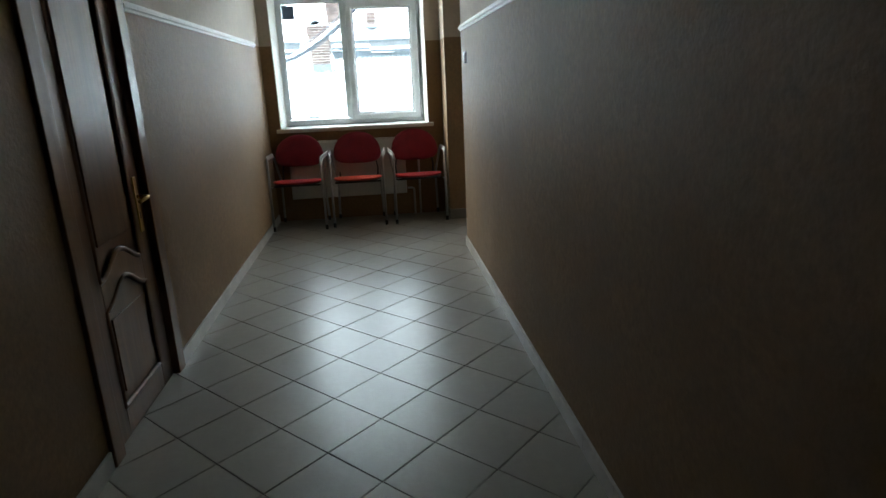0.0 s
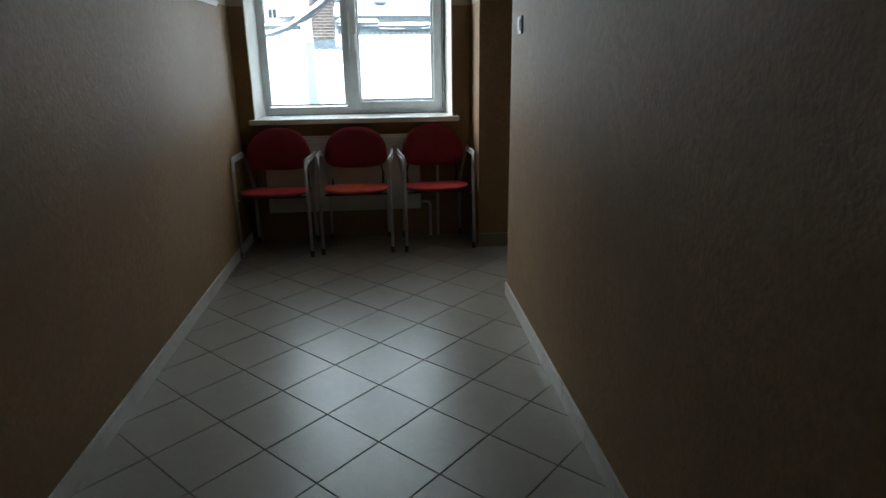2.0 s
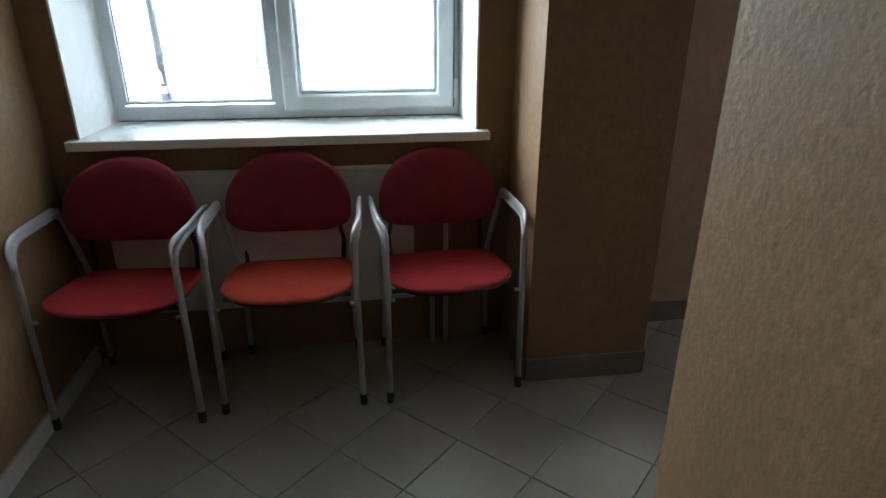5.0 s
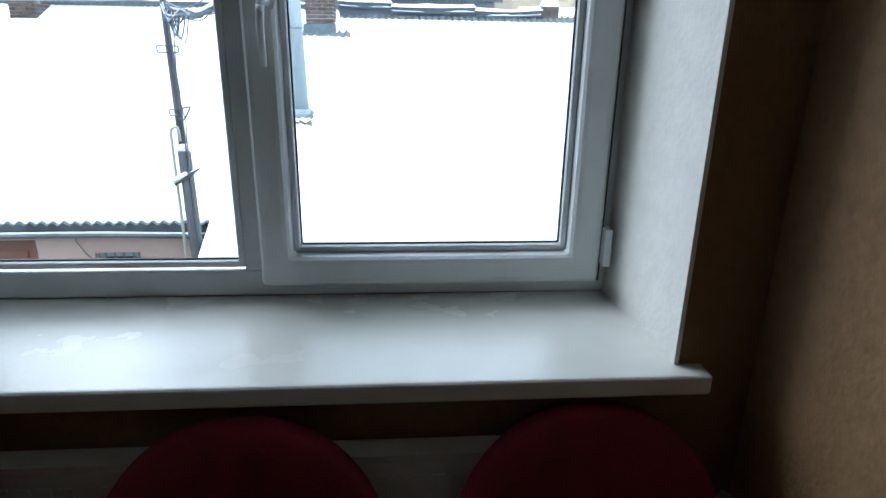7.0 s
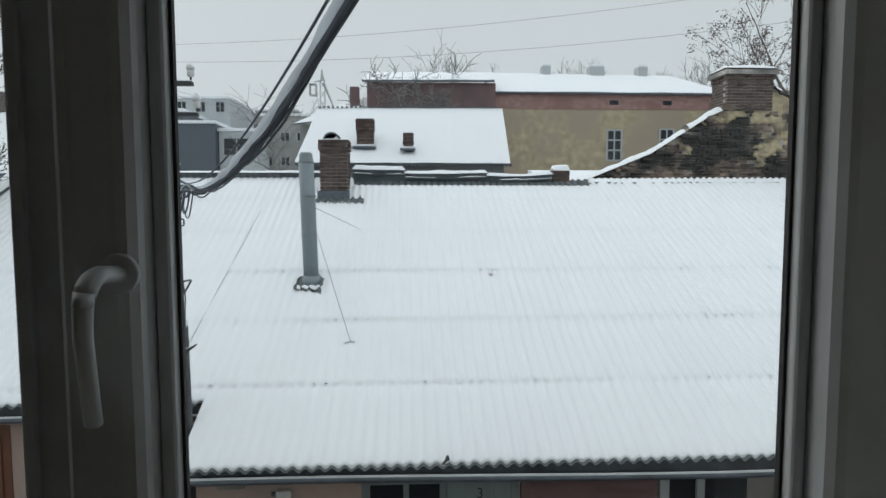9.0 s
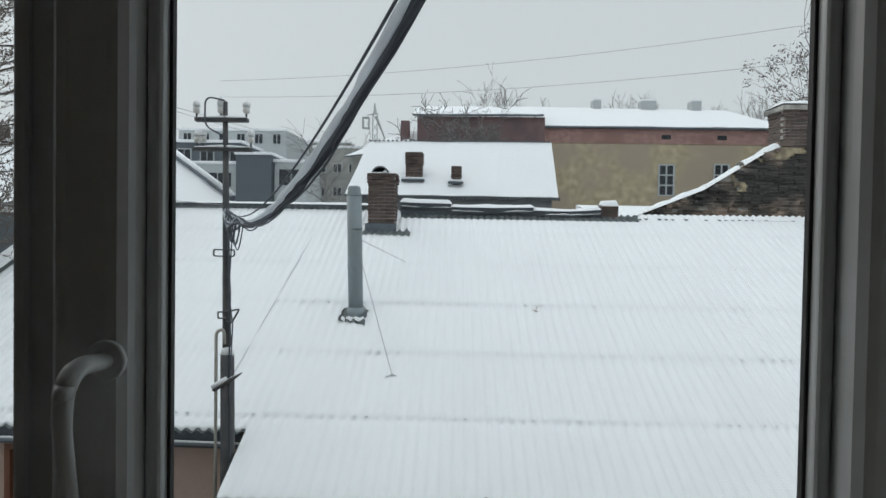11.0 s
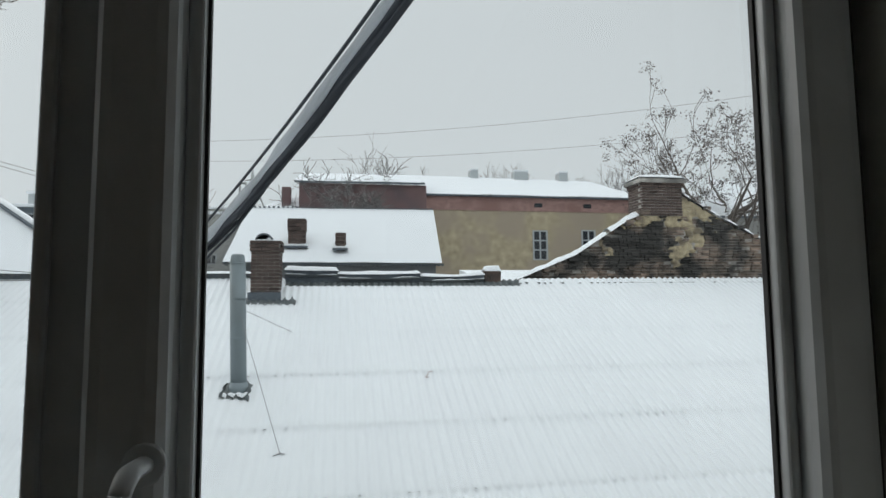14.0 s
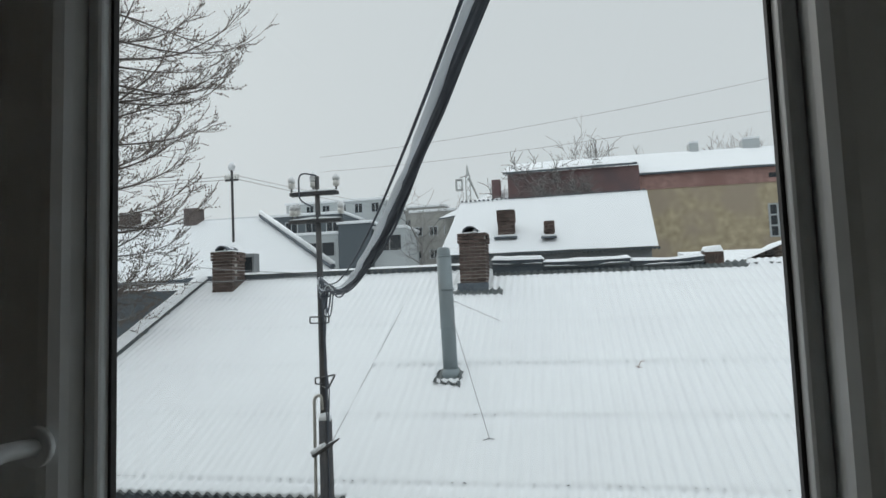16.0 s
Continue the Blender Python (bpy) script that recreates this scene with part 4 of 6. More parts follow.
# ridge wall behind the roof, capped with sheet metal and snow
def ridge_wall(x0, x1, z1, mat, label, snow_h=0.07):
    part("ridge_wall", Geo().box(x0, x1, RIDGE + 0.0, RIDGE + 0.35, 1.6, z1), mat, shed, label)
    def f(u, v):
        x = x0 + u * (x1 - x0)
        e = min(1.0, 0.35 + 30 * u, 0.35 + 30 * (1 - u))
        return (x, RIDGE - 0.05 + 0.46 * v, z1 - 0.002 + snow_h * (math.sin(math.pi * min(1, max(0, v))) ** 0.45) * (0.85 + 0.25 * noise.noise((x * 2.2, v, z1))) * e)
    part("wall_snow", Geo().sheet(max(12, int((x1 - x0) * 8)), 8, f), M_SNOW, shed, smooth=True)


ridge_wall(-8.1, -2.02, 2.37, M_SOOT, "blue-grey sheet metal flashing along the ridge")
# open wave ends of the top sheets below the ridge
g = Geo()
i = int(-8.3 / WAVE)
while i * WAVE < 11.0:
    x = i * WAVE
    i += 1
    big_ = x < 4.2
    if not big_ and rng.random() < 0.35 or -2.1 < x < -1.2:
        continue
    h, wd = (rng.uniform(0.075, 0.105), 0.066) if x < -2 else (rng.uniform(0.06, 0.09), rng.uniform(0.05, 0.066)) if big_ else (rng.uniform(0.03, 0.05), rng.uniform(0.03, 0.05))
    y = RIDGE - (0.02 if x < -2 else 0.37 if x < 4.2 else 0.30)
    z = roof_z(y) + (0.125 if x < -2 else 0.095)
    n = len(g.v)
    g.v += [(x - wd, y, z + h), (x + wd, y - 0.004, z + h), (x + wd * 0.35, y - 0.03, z + 0.004), (x - wd * 0.35, y - 0.03, z + 0.002), (x - wd, y + 0.03, z + h - 0.01), (x + wd, y + 0.03, z + h - 0.01)]
    g.f += [(n, n + 1, n + 2, n + 3), (n + 1, n, n + 4, n + 5)]
tagged(part("wave_end", g, M_SLATE, shed, "dark open wave ends along the ridge"), kind="stuff")


def ridge_run(x0, x1, za, zb, sag, label, snow_h):
    """A sagging stretch of flashing: cap snow on top and thinner, broken snow on the ledge below it."""
    def top(x):
        u = (x - x0) / (x1 - x0)
        return za + (zb - za) * u - sag * math.sin(math.pi * u) + 0.012 * noise.noise((x * 1.7, 0.0, 8.0))
    n = max(6, int((x1 - x0) * 8))
    xs = [x0 + (x1 - x0) * i / n for i in range(n + 1)]
    part("ridge_wall", Geo().prism([(x, top(x)) for x in xs] + [(x1, 1.6), (x0, 1.6)], "y", RIDGE, RIDGE + 0.35), M_SOOT, shed, label)
    def cap(u, v):
        x = x0 - 0.02 + u * (x1 - x0 + 0.04)
        e = min(1.0, 0.30 + 22 * u, 0.30 + 22 * (1 - u))
        return (x, RIDGE - 0.06 + 0.48 * v, top(min(x1, max(x0, x))) - 0.004 + snow_h * math.sin(math.pi * v) ** 0.45 * (0.9 + 0.35 * noise.noise((x * 2.6, v, za))) * e)
    part("wall_snow", Geo().sheet(max(12, n * 2), 8, cap), M_SNOW, shed, smooth=True)
    part("ledge", Geo().prism([(x, top(x) - 0.105) for x in xs] + [(x, top(x) - 0.135) for x in reversed(xs)], "y", RIDGE - 0.075, RIDGE), M_SLATE, shed)
    def ledge(u, v):
        x = x0 + 0.02 + u * (x1 - x0 - 0.04)
        h = max(0.0, 0.030 + 0.07 * noise.noise((x * 1.6, za * 5, 3.0)) + 0.02 * noise.noise((x * 6, za, 1.0)))
        return (x, RIDGE - 0.085 + 0.09 * v, top(x) - 0.109 + h * math.sin(math.pi * min(1.0, v + 0.1)) ** 0.5)
    part("ledge_snow", Geo().sheet(n * 3, 5, ledge), M_SNOW, shed, smooth=True)


ridge_run(-1.30, -0.10, 2.455, 2.43, 0.0, "raised dark flashing beside the chimney", 0.11)
ridge_run(-0.09, 1.86, 2.36, 2.375, 0.015, "dark ridge flashing", 0.085)
ridge_run(1.87, 3.44, 2.305, 2.345, 0.03, "sagging dark flashing", 0.085)
ridge_wall(3.46, 3.86, 2.43, M_BRICK, "small brick stump", 0.16)
ridge_wall(3.88, 14.4, 2.10, M_SOOT, "low flashing below the gable", 0.06)

# flue pipe with its flashing and guy wires
flue = thing("flue_pipe", (-1.69, 10.2, 0.2), "tall grey metal flue pipe standing on the snowy roof", "flue pipe")
FX, FYY = -1.69, 10.22
part("pipe", Geo().tube([(FX + 0.01, FYY, roof_z(FYY) - 0.1), (FX - 0.05, FYY, 2.36)], 0.128, 24), M_FLUE, flue, smooth=True)
part("cap_ring", Geo().tube([(FX - 0.05, FYY, 2.33), (FX - 0.05, FYY, 2.37), (FX - 0.051, FYY, 2.47), (FX - 0.051, FYY, 2.50)], [0.132, 0.118, 0.110, 0.085], 20), M_FLUE, flue, smooth=True)
for z in (1.1, 1.75):
    part("seam", Geo().tube([(FX - 0.024, FYY, z), (FX - 0.024, FYY, z + 0.03)], 0.133, 24), M_FLUE, flue, smooth=True)
part("flashing", Geo().tube([(FX + 0.01, FYY, roof_z(FYY) - 0.02), (FX + 0.01, FYY, roof_z(FYY) + 0.16)], [0.20, 0.135], 18), M_FLUE, flue, smooth=True)
def torn(g, cx, cy):
    """Pulls the rim of a patch in and out."""
    for i, (x, y, z) in enumerate(g.v):
        k = 1 + 0.55 * noise.noise((x * 7, y * 7, 0.4))
        nx_, ny_ = cx + (x - cx) * k * (1 - 0.8 * abs(y - cy)), cy + (y - cy) * k
        g.v[i] = (nx_, ny_, z + SL * (ny_ - y))
    return g


part("flashing_sheet", torn(corrugated(FX - 0.27, FX + 0.23, FYY - 0.34, FYY + 0.12, 0.092, 0.024, 8, 6), FX, FYY - 0.1), M_SLATE, flue, "bare dark corrugated patch", smooth=True)
part("flashing_snow", Geo().sheet(16, 4, lambda u, v: (FX - 0.20 + 0.38 * u, FYY - 0.27 + 0.09 * v, roof_z(FYY - 0.27 + 0.09 * v) + 0.088 + 0.035 * math.sin(math.pi * v) + 0.012 * math.cos(u * 20))), M_SNOW, flue, smooth=True)
for end in ((-0.875, 8.70, roof_z(8.70) + 0.06), (-3.25, 8.55, roof_z(8.55) + 0.06), (-0.95, 11.9, roof_z(11.9) + 0.06), (-3.05, 13.95, roof_z(13.95) + 0.1)):
    top = (FX - 0.03, FYY, 1.62)
    if end[1] > 13:
        part("guy_wire", Geo().tube([(-3.25, 8.55, roof_z(8.55) + 0.06), end], 0.006, 4), M_WIRE, flue)
        continue
    if end[0] < -3:
        continue
    part("guy_wire", Geo().tube([top, end], 0.0055, 4), M_WIRE, flue)
    part("wire_anchor", Geo().tube([(end[0] - 0.10, end[1] - 0.02, end[2] - 0.01), (end[0], end[1], end[2] + 0.02), (end[0] + 0.09, end[1] + 0.02, end[2] - 0.01)], 0.007, 5), M_WIRE, flue)
twig = thing("fallen_twig", (1.456, 10.35, roof_z(10.35) + 0.07), "thin brown twig lying on the roof snow", "twig")
part("stem", Geo().tube([(1.36, 10.42, roof_z(10.42) + 0.075), (1.44, 10.34, roof_z(10.34) + 0.07), (1.56, 10.33, roof_z(10.33) + 0.075)], 0.007, 5), M_BROWND, twig)
part("twig_fork", Geo().tube([(1.44, 10.36, roof_z(10.36) + 0.06), (1.50, 10.47, roof_z(10.47) + 0.09), (1.57, 10.48, roof_z(10.48) + 0.085)], 0.005, 5), M_BROWND, twig)


# brick chimneys, each brick a piece of its own
def brick_mesh():
    return Geo().box(-0.5, 0.5, -0.5, 0.5, -0.5, 0.5)


_bm = brick_mesh().make("brick_master", M_BRICK, None, bevel=0.06, segments=1)
BRICK = _bm.data
bpy.data.objects.remove(_bm)


def brick_at(parent, x, y, z, sx, sy, sz, tilt=0.0):
    b = new("brick", BRICK)
    b.matrix_basis = pose(x, y, z, 0, 0, tilt) @ Matrix.Diagonal((sx, sy, sz, 1))
    hang(b, parent)
    return b


def chimney(x0, x1, y0, y1, z0, z1, label, cap, rng_seed, course=0.078, bl=0.25):
    r = random.Random(rng_seed)
    c = thing("brick_chimney", ((x0 + x1) / 2, (y0 + y1) / 2, z0), label, "chimney", "brick chimneys")
    core = part("mortar_core", Geo().box(x0 + 0.015, x1 - 0.015, y0 + 0.015, y1 - 0.015, z0, z1 - 0.02), M_MORTAR, c)
    n = int((z1 - z0) / course)
    for k in range(n):
        z = z0 + (k + 0.5) * course
        grow = 0.03 if k >= n - 3 else 0.0
        off = (k % 2) * bl / 2
        x = x0 - off - grow
        while x < x1 + grow - 0.02:
            a, b = max(x, x0 - grow), min(x + bl, x1 + grow)
            if b - a > 0.05:
                brick_at(c, (a + b) / 2 + r.uniform(-.004, .004), y0 + 0.055 - grow + r.uniform(-0.008, 0.008), z, b - a - 0.012, 0.12, course - 0.014, r.uniform(-1.5, 1.5))
            x += bl
        for sx in (x0 - grow + 0.055, x1 + grow - 0.055):
            y = y0 + 0.12 - grow + off
            while y < y1 - 0.02:
                b = min(y + bl, y1)
                if b - y > 0.05:
                    brick_at(c, sx + r.uniform(-0.006, 0.006), (y + b) / 2, z, 0.12, b - y - 0.012, course - 0.014)
                y += bl
    if cap:
        ra = (x1 - x0) * 0.30
        xm = (x0 + x1) / 2 - 0.04
        pts = []
        outer = [(xm + ra * math.cos(math.pi * i / 14), z1 + ra * 0.85 * math.sin(math.pi * i / 14)) for i in range(15)]
        inner = [(xm + (ra - 0.03) * math.cos(math.pi * i / 14), z1 + (ra * 0.85 - 0.03) * math.sin(math.pi * i / 14)) for i in range(15)]
        g = Geo()
        for i in range(14):
            g.prism([outer[i], outer[i + 1], inner[i + 1], inner[i]], "y", y0 + 0.02, y1 - 0.05)
        part("arched_cowl", g, M_SOOT, c, "half-round dark metal cowl")
        part("cowl_back", Geo().prism(outer, "y", y1 - 0.05, y1 - 0.03), M_SOOT, c)
        part("cowl_snow", Geo().sheet(8, 6, lambda u, v: (xm + ra * 0.2 + ra * 0.9 * u, y0 + 0.0 + (y1 - y0) * v, z1 + 0.01 + 0.11 * math.sin(math.pi * min(1, u * 1.1)) * math.sin(math.pi * v) ** 0.4)), M_SNOW, c, smooth=True)
    part("top_snow", Geo().sheet(10, 8, lambda u, v: (x0 - 0.02 + (x1 - x0 + 0.04) * u, y0 - 0.02 + (y1 - y0 + 0.04) * v, z1 - 0.01 + 0.05 * (math.sin(math.pi * u) * math.sin(math.pi * v)) ** 0.35)), M_SNOW, c, smooth=True)
    return c


c_ = chimney(-1.95, -1.34, 13.22, 13.85, 1.72, 3.05, "old brick chimney with an arched metal cowl at the ridge", True, 3)
part("lead_apron", Geo().box(-1.99, -1.30, 13.12, 13.23, 1.62, 1.92), M_SOOT, c_, "dark metal apron")
part("bare_sheet", corrugated(-2.12, -0.98, 12.92, 13.40, 0.104, 0.022, 8, 2), M_SLATE, c_, "bare dark corrugated patch", smooth=True)
chimney(-8.22, -7.66, 13.5, 14.1, 1.85, 2.95, "old brick chimney with an arched metal cowl at the roof's end", True, 4)
v_ = thing("roof_vent", (-7.82, 14.6, 2.3), "small grey framed dormer vent beside the chimney", "roof vent")
part("frame", Geo().box(-8.02, -7.62, 14.52, 14.8, 2.2, 2.95), M_GREYW, v_, bevel=0.01)
part("opening", Geo().box(-7.90, -7.68, 14.505, 14.525, 2.45, 2.85), M_DARKGL, v_)

# ---- utility pole, cables ----
PX, PY = -2.86, 7.35
pole = thing("utility_pole", (PX, PY, -3.6), "steel utility pole with two snowy crossarms", "utility pole")
part("shaft", Geo().tube([(PX + 0.06, PY, -3.6), (PX + 0.02, PY, 0.2), (PX - 0.03, PY, 3.30)], [0.075, 0.055, 0.030], 12), M_POLE, pole, smooth=True)
part("lower_sleeve", Geo().tube([(PX + 0.07, PY - 0.01, -3.6), (PX + 0.03, PY - 0.01, 0.12)], [0.095, 0.085], 12), M_POLE, pole, smooth=True)
part("sleeve_snow", Geo().tube([(PX + 0.03, PY - 0.01, 0.10), (PX + 0.03, PY - 0.01, 0.16), (PX + 0.02, PY, 0.21)], [0.085, 0.08, 0.05], 10), M_SNOW, pole, smooth=True)


def crossarm(z, x0, x1, pins):
    arm = part("crossarm", Geo().box(x0, x1, PY - 0.05, PY + 0.05, z - 0.024, z + 0.024), M_POLE, pole, "dark crossarm", bevel=0.006)
    part("arm_snow", Geo().tube([(x0 + 0.01, PY, z + 0.026), (PX - 0.1, PY, z + 0.036), (PX, PY, z + 0.04), (x1 - 0.01, PY, z + 0.026)], [0.02, 0.04, 0.03, 0.025], 8, squash=0.6), M_SNOW, arm, smooth=True)
    for px, h in pins:
        part("pin", Geo().tube([(px, PY, z + 0.03), (px, PY, z + 0.10)], 0.012, 6), M_POLE, arm)
        part("insulator", Geo().tube([(px, PY, z + 0.08), (px, PY, z + 0.10), (px, PY, z + 0.15), (px, PY, z + 0.17)], [0.028, 0.045, 0.042, 0.03], 12), M_CERAMIC, arm, "white ceramic insulator", smooth=True)
        part("insulator_snow", Geo().tube([(px, PY, z + 0.16), (px, PY, z + 0.17 + h * 0.4), (px, PY, z + 0.17 + h)], [0.045, 0.05, 0.02], 10), M_SNOW, arm, smooth=True)


crossarm(3.07, -3.26, -2.60, ((-3.25, 0.08), (-2.62, 0.08), (-2.94, 0.13)))
crossarm(2.70, -3.28, -2.55, ((-3.24, 0.07), (-3.17, 0.08), (-2.56, 0.09)))
part("loop_wire", Geo().tube(arc([(-2.87, PY - 0.06, 3.30, 0), (-3.12, PY - 0.06, 3.36, 0.12), (-3.12, PY - 0.06, 2.98, 0.1), (-2.92, PY - 0.06, 2.88, 0)], 6), 0.011, 6), M_CABLE, pole, smooth=True)
for z, wd in ((1.40, 0.13), (0.62, 0.07)):
    part("clamp", Geo().tube(arc([(PX - wd, PY - 0.07, z + 0.04, 0), (PX - wd, PY - 0.07, z - 0.04, 0.02), (PX + wd, PY - 0.07, z - 0.04, 0.02), (PX + wd, PY - 0.07, z + 0.04, 0.02), (PX - wd, PY - 0.07, z + 0.04, 0)], 3), 0.010, 6), M_POLE, pole)
part("hook", Geo().tube(arc([(PX + 0.02, PY - 0.07, 0.66, 0), (PX + 0.20, PY - 0.07, 0.70, 0.03), (PX + 0.10, PY - 0.07, 0.52, 0.03), (PX + 0.02, PY - 0.07, 0.54, 0)], 4), 0.012, 6), M_POLE, pole)
part("conduit", Geo().tube(arc([(PX - 0.09, PY - 0.05, -3.6, 0), (PX - 0.10, PY - 0.05, 0.42, 0.07), (PX + 0.0, PY - 0.05, 0.44, 0.05), (PX + 0.01, PY - 0.05, 0.25, 0)], 6), 0.022, 8), M_CONDUIT, pole, "pale bent conduit", smooth=True)
part("arm_bracket", Geo().tube([(PX - 0.12, PY - 0.08, -0.32), (PX + 0.08, PY - 0.08, -0.20), (PX + 0.24, PY - 0.08, -0.10)], [0.03, 0.035, 0.008], 8), M_POLE, pole)
part("bracket_snow", Geo().tube([(PX - 0.13, PY - 0.085, -0.29), (PX + 0.06, PY - 0.085, -0.17)], 0.033, 8), M_SNOW, pole, smooth=True)
rr = random.Random(8)
for k in range(4):
    a = rr.uniform(0.05, 0.10)
    part("pole_cable", Geo().tube([(PX + 0.03, PY - 0.07, 1.9), (PX + a, PY - 0.075, 1.3 + 0.1 * k), (PX + 0.055 + 0.03 * rr.random(), PY - 0.07, 0.9), (PX + a + 0.02, PY - 0.08, 0.5), (PX + 0.09, PY - 0.09, -0.3), (PX + 0.10, PY - 0.08, -1.2), (PX + 0.10, PY - 0.08, -3.5)], 0.009, 5), M_CABLE, pole, smooth=True)

bundle = thing("cable_bundle", (PX, PY, 1.95), "thick bundle of black cables carrying a ridge of snow", "cables")
CA, CB, SAG = Vector((PX - 0.01, PY, 1.95)), Vector((0.338, 0.60, 2.748)), 0.508


def sagging(s, dx=0.0, dz=0.0, extra=0.0):
    p = CA.lerp(CB, s)
    dx += 0.05 * min(1.0, 3 * s) + 0.02 * math.sin(math.pi * s)
    return Vector((p.x + dx, p.y, p.z - 4 * SAG * s * (1 - s) + dz - extra * math.sin(math.pi * s)))


N = 60


def wad(s):
    """Half thickness of the bundle, thin where it frays near the pole."""
    return (0.009 + 0.047 * min(1.0, max(0.0, (s - 0.22) * 3.0))) * (1 - 0.66 * s)


ridge_pts, ridge_rad = [], []
for i in range(N + 1):
    s = i / N
    w_ = wad(s)
    ridge_pts.append(sagging(s, -w_ * 0.52, w_ * (0.50 + 0.3 * noise.noise((i * 0.35, 0, 0)))))
    ridge_rad.append(max(0.006, w_ * (0.66 + 0.42 * noise.noise((i * 0.45, 2.0, 0.0)) + 0.10 * noise.noise((i * 1.7, 4.0, 0.0)))))
part("snow_ridge", Geo().tube(ridge_pts, ridge_rad, 10), M_SNOWT, bundle, "lumpy snow along the cables", smooth=True)
for k in range(15):
    ph = rr.uniform(0, 6.3)
    rad_ = rr.choice((0.006, 0.007, 0.010)) if k else 0.012
    rho = 0.0 if k == 0 else rr.uniform(0.25, 1.0)
    turn = rr.uniform(8, 17)
    ex = rr.choice((0, 0, 0, 0.05, 0.09))
    pts = []
    for i in range(N + 1):
        s = i / N
        w_ = wad(s)
        ang = ph + s * turn
        fray = max(0, 1 - s * 2.7) * min(1.0, s * 14)
        pts.append(sagging(s, w_ * (0.35 + 0.75 * rho * math.cos(ang)) + fray * 0.075 * math.cos(ph), fray * 0.07 * math.sin(ph * 2) + w_ * (-0.35 + 0.75 * rho * math.sin(ang)) - fray * 0.24 * (k % 6) / 5 * math.sin(s * 16) ** 2 + 0.012 * noise.noise((k * 1.3, i * 0.4, 0)), ex * (1 - s) * max(0, math.sin(s * 12 + ph))))
    part("cable", Geo().tube(pts, rad_, 6), M_CABLE, bundle, smooth=True)
    if k % 3 == 1:
        part("cable_snow", Geo().tube([p + Vector((-0.004, 0, rad_ + 0.003)) for p in pts[1:16]], [0.010 * (1 + 0.7 * noise.noise((q * 0.8, k, 0))) for q in range(15)], 6), M_SNOWT, bundle, smooth=True)
part("cable", Geo().tube([sagging(i / N, -0.012 - 0.045 * math.sin(math.pi * i / N), 0.01 + 0.05 * math.sin(math.pi * i / N)) for i in range(N + 1)], 0.0065, 5), M_CABLE, bundle, smooth=True)
for k in range(14):
    a, d = 0.003 + 0.006 * k, rr.uniform(0.06, 0.34)
    w_ = rr.uniform(0.05, 0.15)
    pts = [sagging(a + w_ * i / 12) + Vector((0.02 * k / 6 - 0.03, -0.03, -d * math.sin(math.pi * i / 12) ** rr.uniform(0.9, 1.1))) for i in range(13)]
    part("hanging_loop", Geo().tube(pts, rr.choice((0.005, 0.007, 0.009)), 5), M_CABLE, bundle, smooth=True)
    if k % 2 == 0 and d < 0.22:
        part("loop_snow", Geo().tube([p + Vector((0, 0, 0.012)) for p in pts[1:-1]], [0.011 * (1 + 0.6 * noise.noise((q * 0.9, k, 3))) for q in range(11)], 5), M_SNOWT, bundle, smooth=True)


def overhead(points, r, label):
    ow = thing("overhead_wire", points[0], label, "wire", "overhead wires")
    a, b, sag = Vector(points[0]), Vector(points[1]), points[2]
    part("wire", Geo().tube([a.lerp(b, i / 24) - Vector((0, 0, 4 * sag * (i / 24) * (1 - i / 24))) for i in range(25)], r, 4), M_WIRE, ow)


overhead(((-12.0, 30.0, 9.3), (24.0, 22.0, 11.6), 0.8), 0.008, "thin wire across the grey sky")
overhead(((-12.0, 30.0, 8.5), (24.0, 22.0, 9.9), 0.8), 0.008, "thin wire across the grey sky")
for z, zz, r in ((6.10, 8.0, 0.010), (5.98, 7.6, 0.010)):
    overhead(((-10.63, 19.0, z), (-8.8, 45.0, zz), 0.1), r, "thin wire from the roof mast over the houses")
    overhead(((-11.03, 19.0, z), (-34.0, 24.0, z + 2.2), 0.3), r, "thin wire from the roof mast past the bare tree")
overhead(((PX, PY, 1.98), (-16, 12.0, 3.0), 0.3), 0.006, "dark wire from the pole towards the bare tree")
overhead(((PX, PY, 2.0), (-16, 14.0, 4.2), 0.3), 0.005, "dark wire from the pole towards the bare tree")

# ---- gable wall behind the shed ----
GY = 15.0
gable = thing("brick_gable", (8, GY, -3.6), "old brick gable wall with crumbling ochre plaster and a broad chimney", "gable wall")
TOP = [(3.95, 2.06), (4.62, 2.30), (6.16, 2.92), (7.69, 3.88), (8.38, 4.16), (9.38, 4.60), (10.42, 4.02), (11.76, 3.37), (13.2, 2.7)]


def gable_top(x):
    for (a, za), (b, zb) in zip(TOP, TOP[1:]):
        if a <= x <= b:
            return za + (zb - za) * (x - a) / (b - a)
    return TOP[-1][1]


part("core", Geo().prism([(x, z - 0.02) for x, z in TOP] + [(13.2, -3.6), (3.95, -3.6)], "y", GY + 0.03, GY + 0.45), M_MORTAR, gable, "soot-stained mortar")
g = Geo()
r = random.Random(12)


def plaster_cover(x, z):
    """Above zero where the ochre plaster still clings to the bricks."""
    return (0.8 * noise.noise((x * 0.8, z * 1.0, 7.0)) + 0.45 * noise.noise((x * 2.6, z * 2.6, 1.0)) + 0.30 * noise.noise((x * 7.0, z * 7.0, 2.0))
            - 0.10 - 0.16 * abs(x - 8.9) + 0.38 * (z - 3.0))


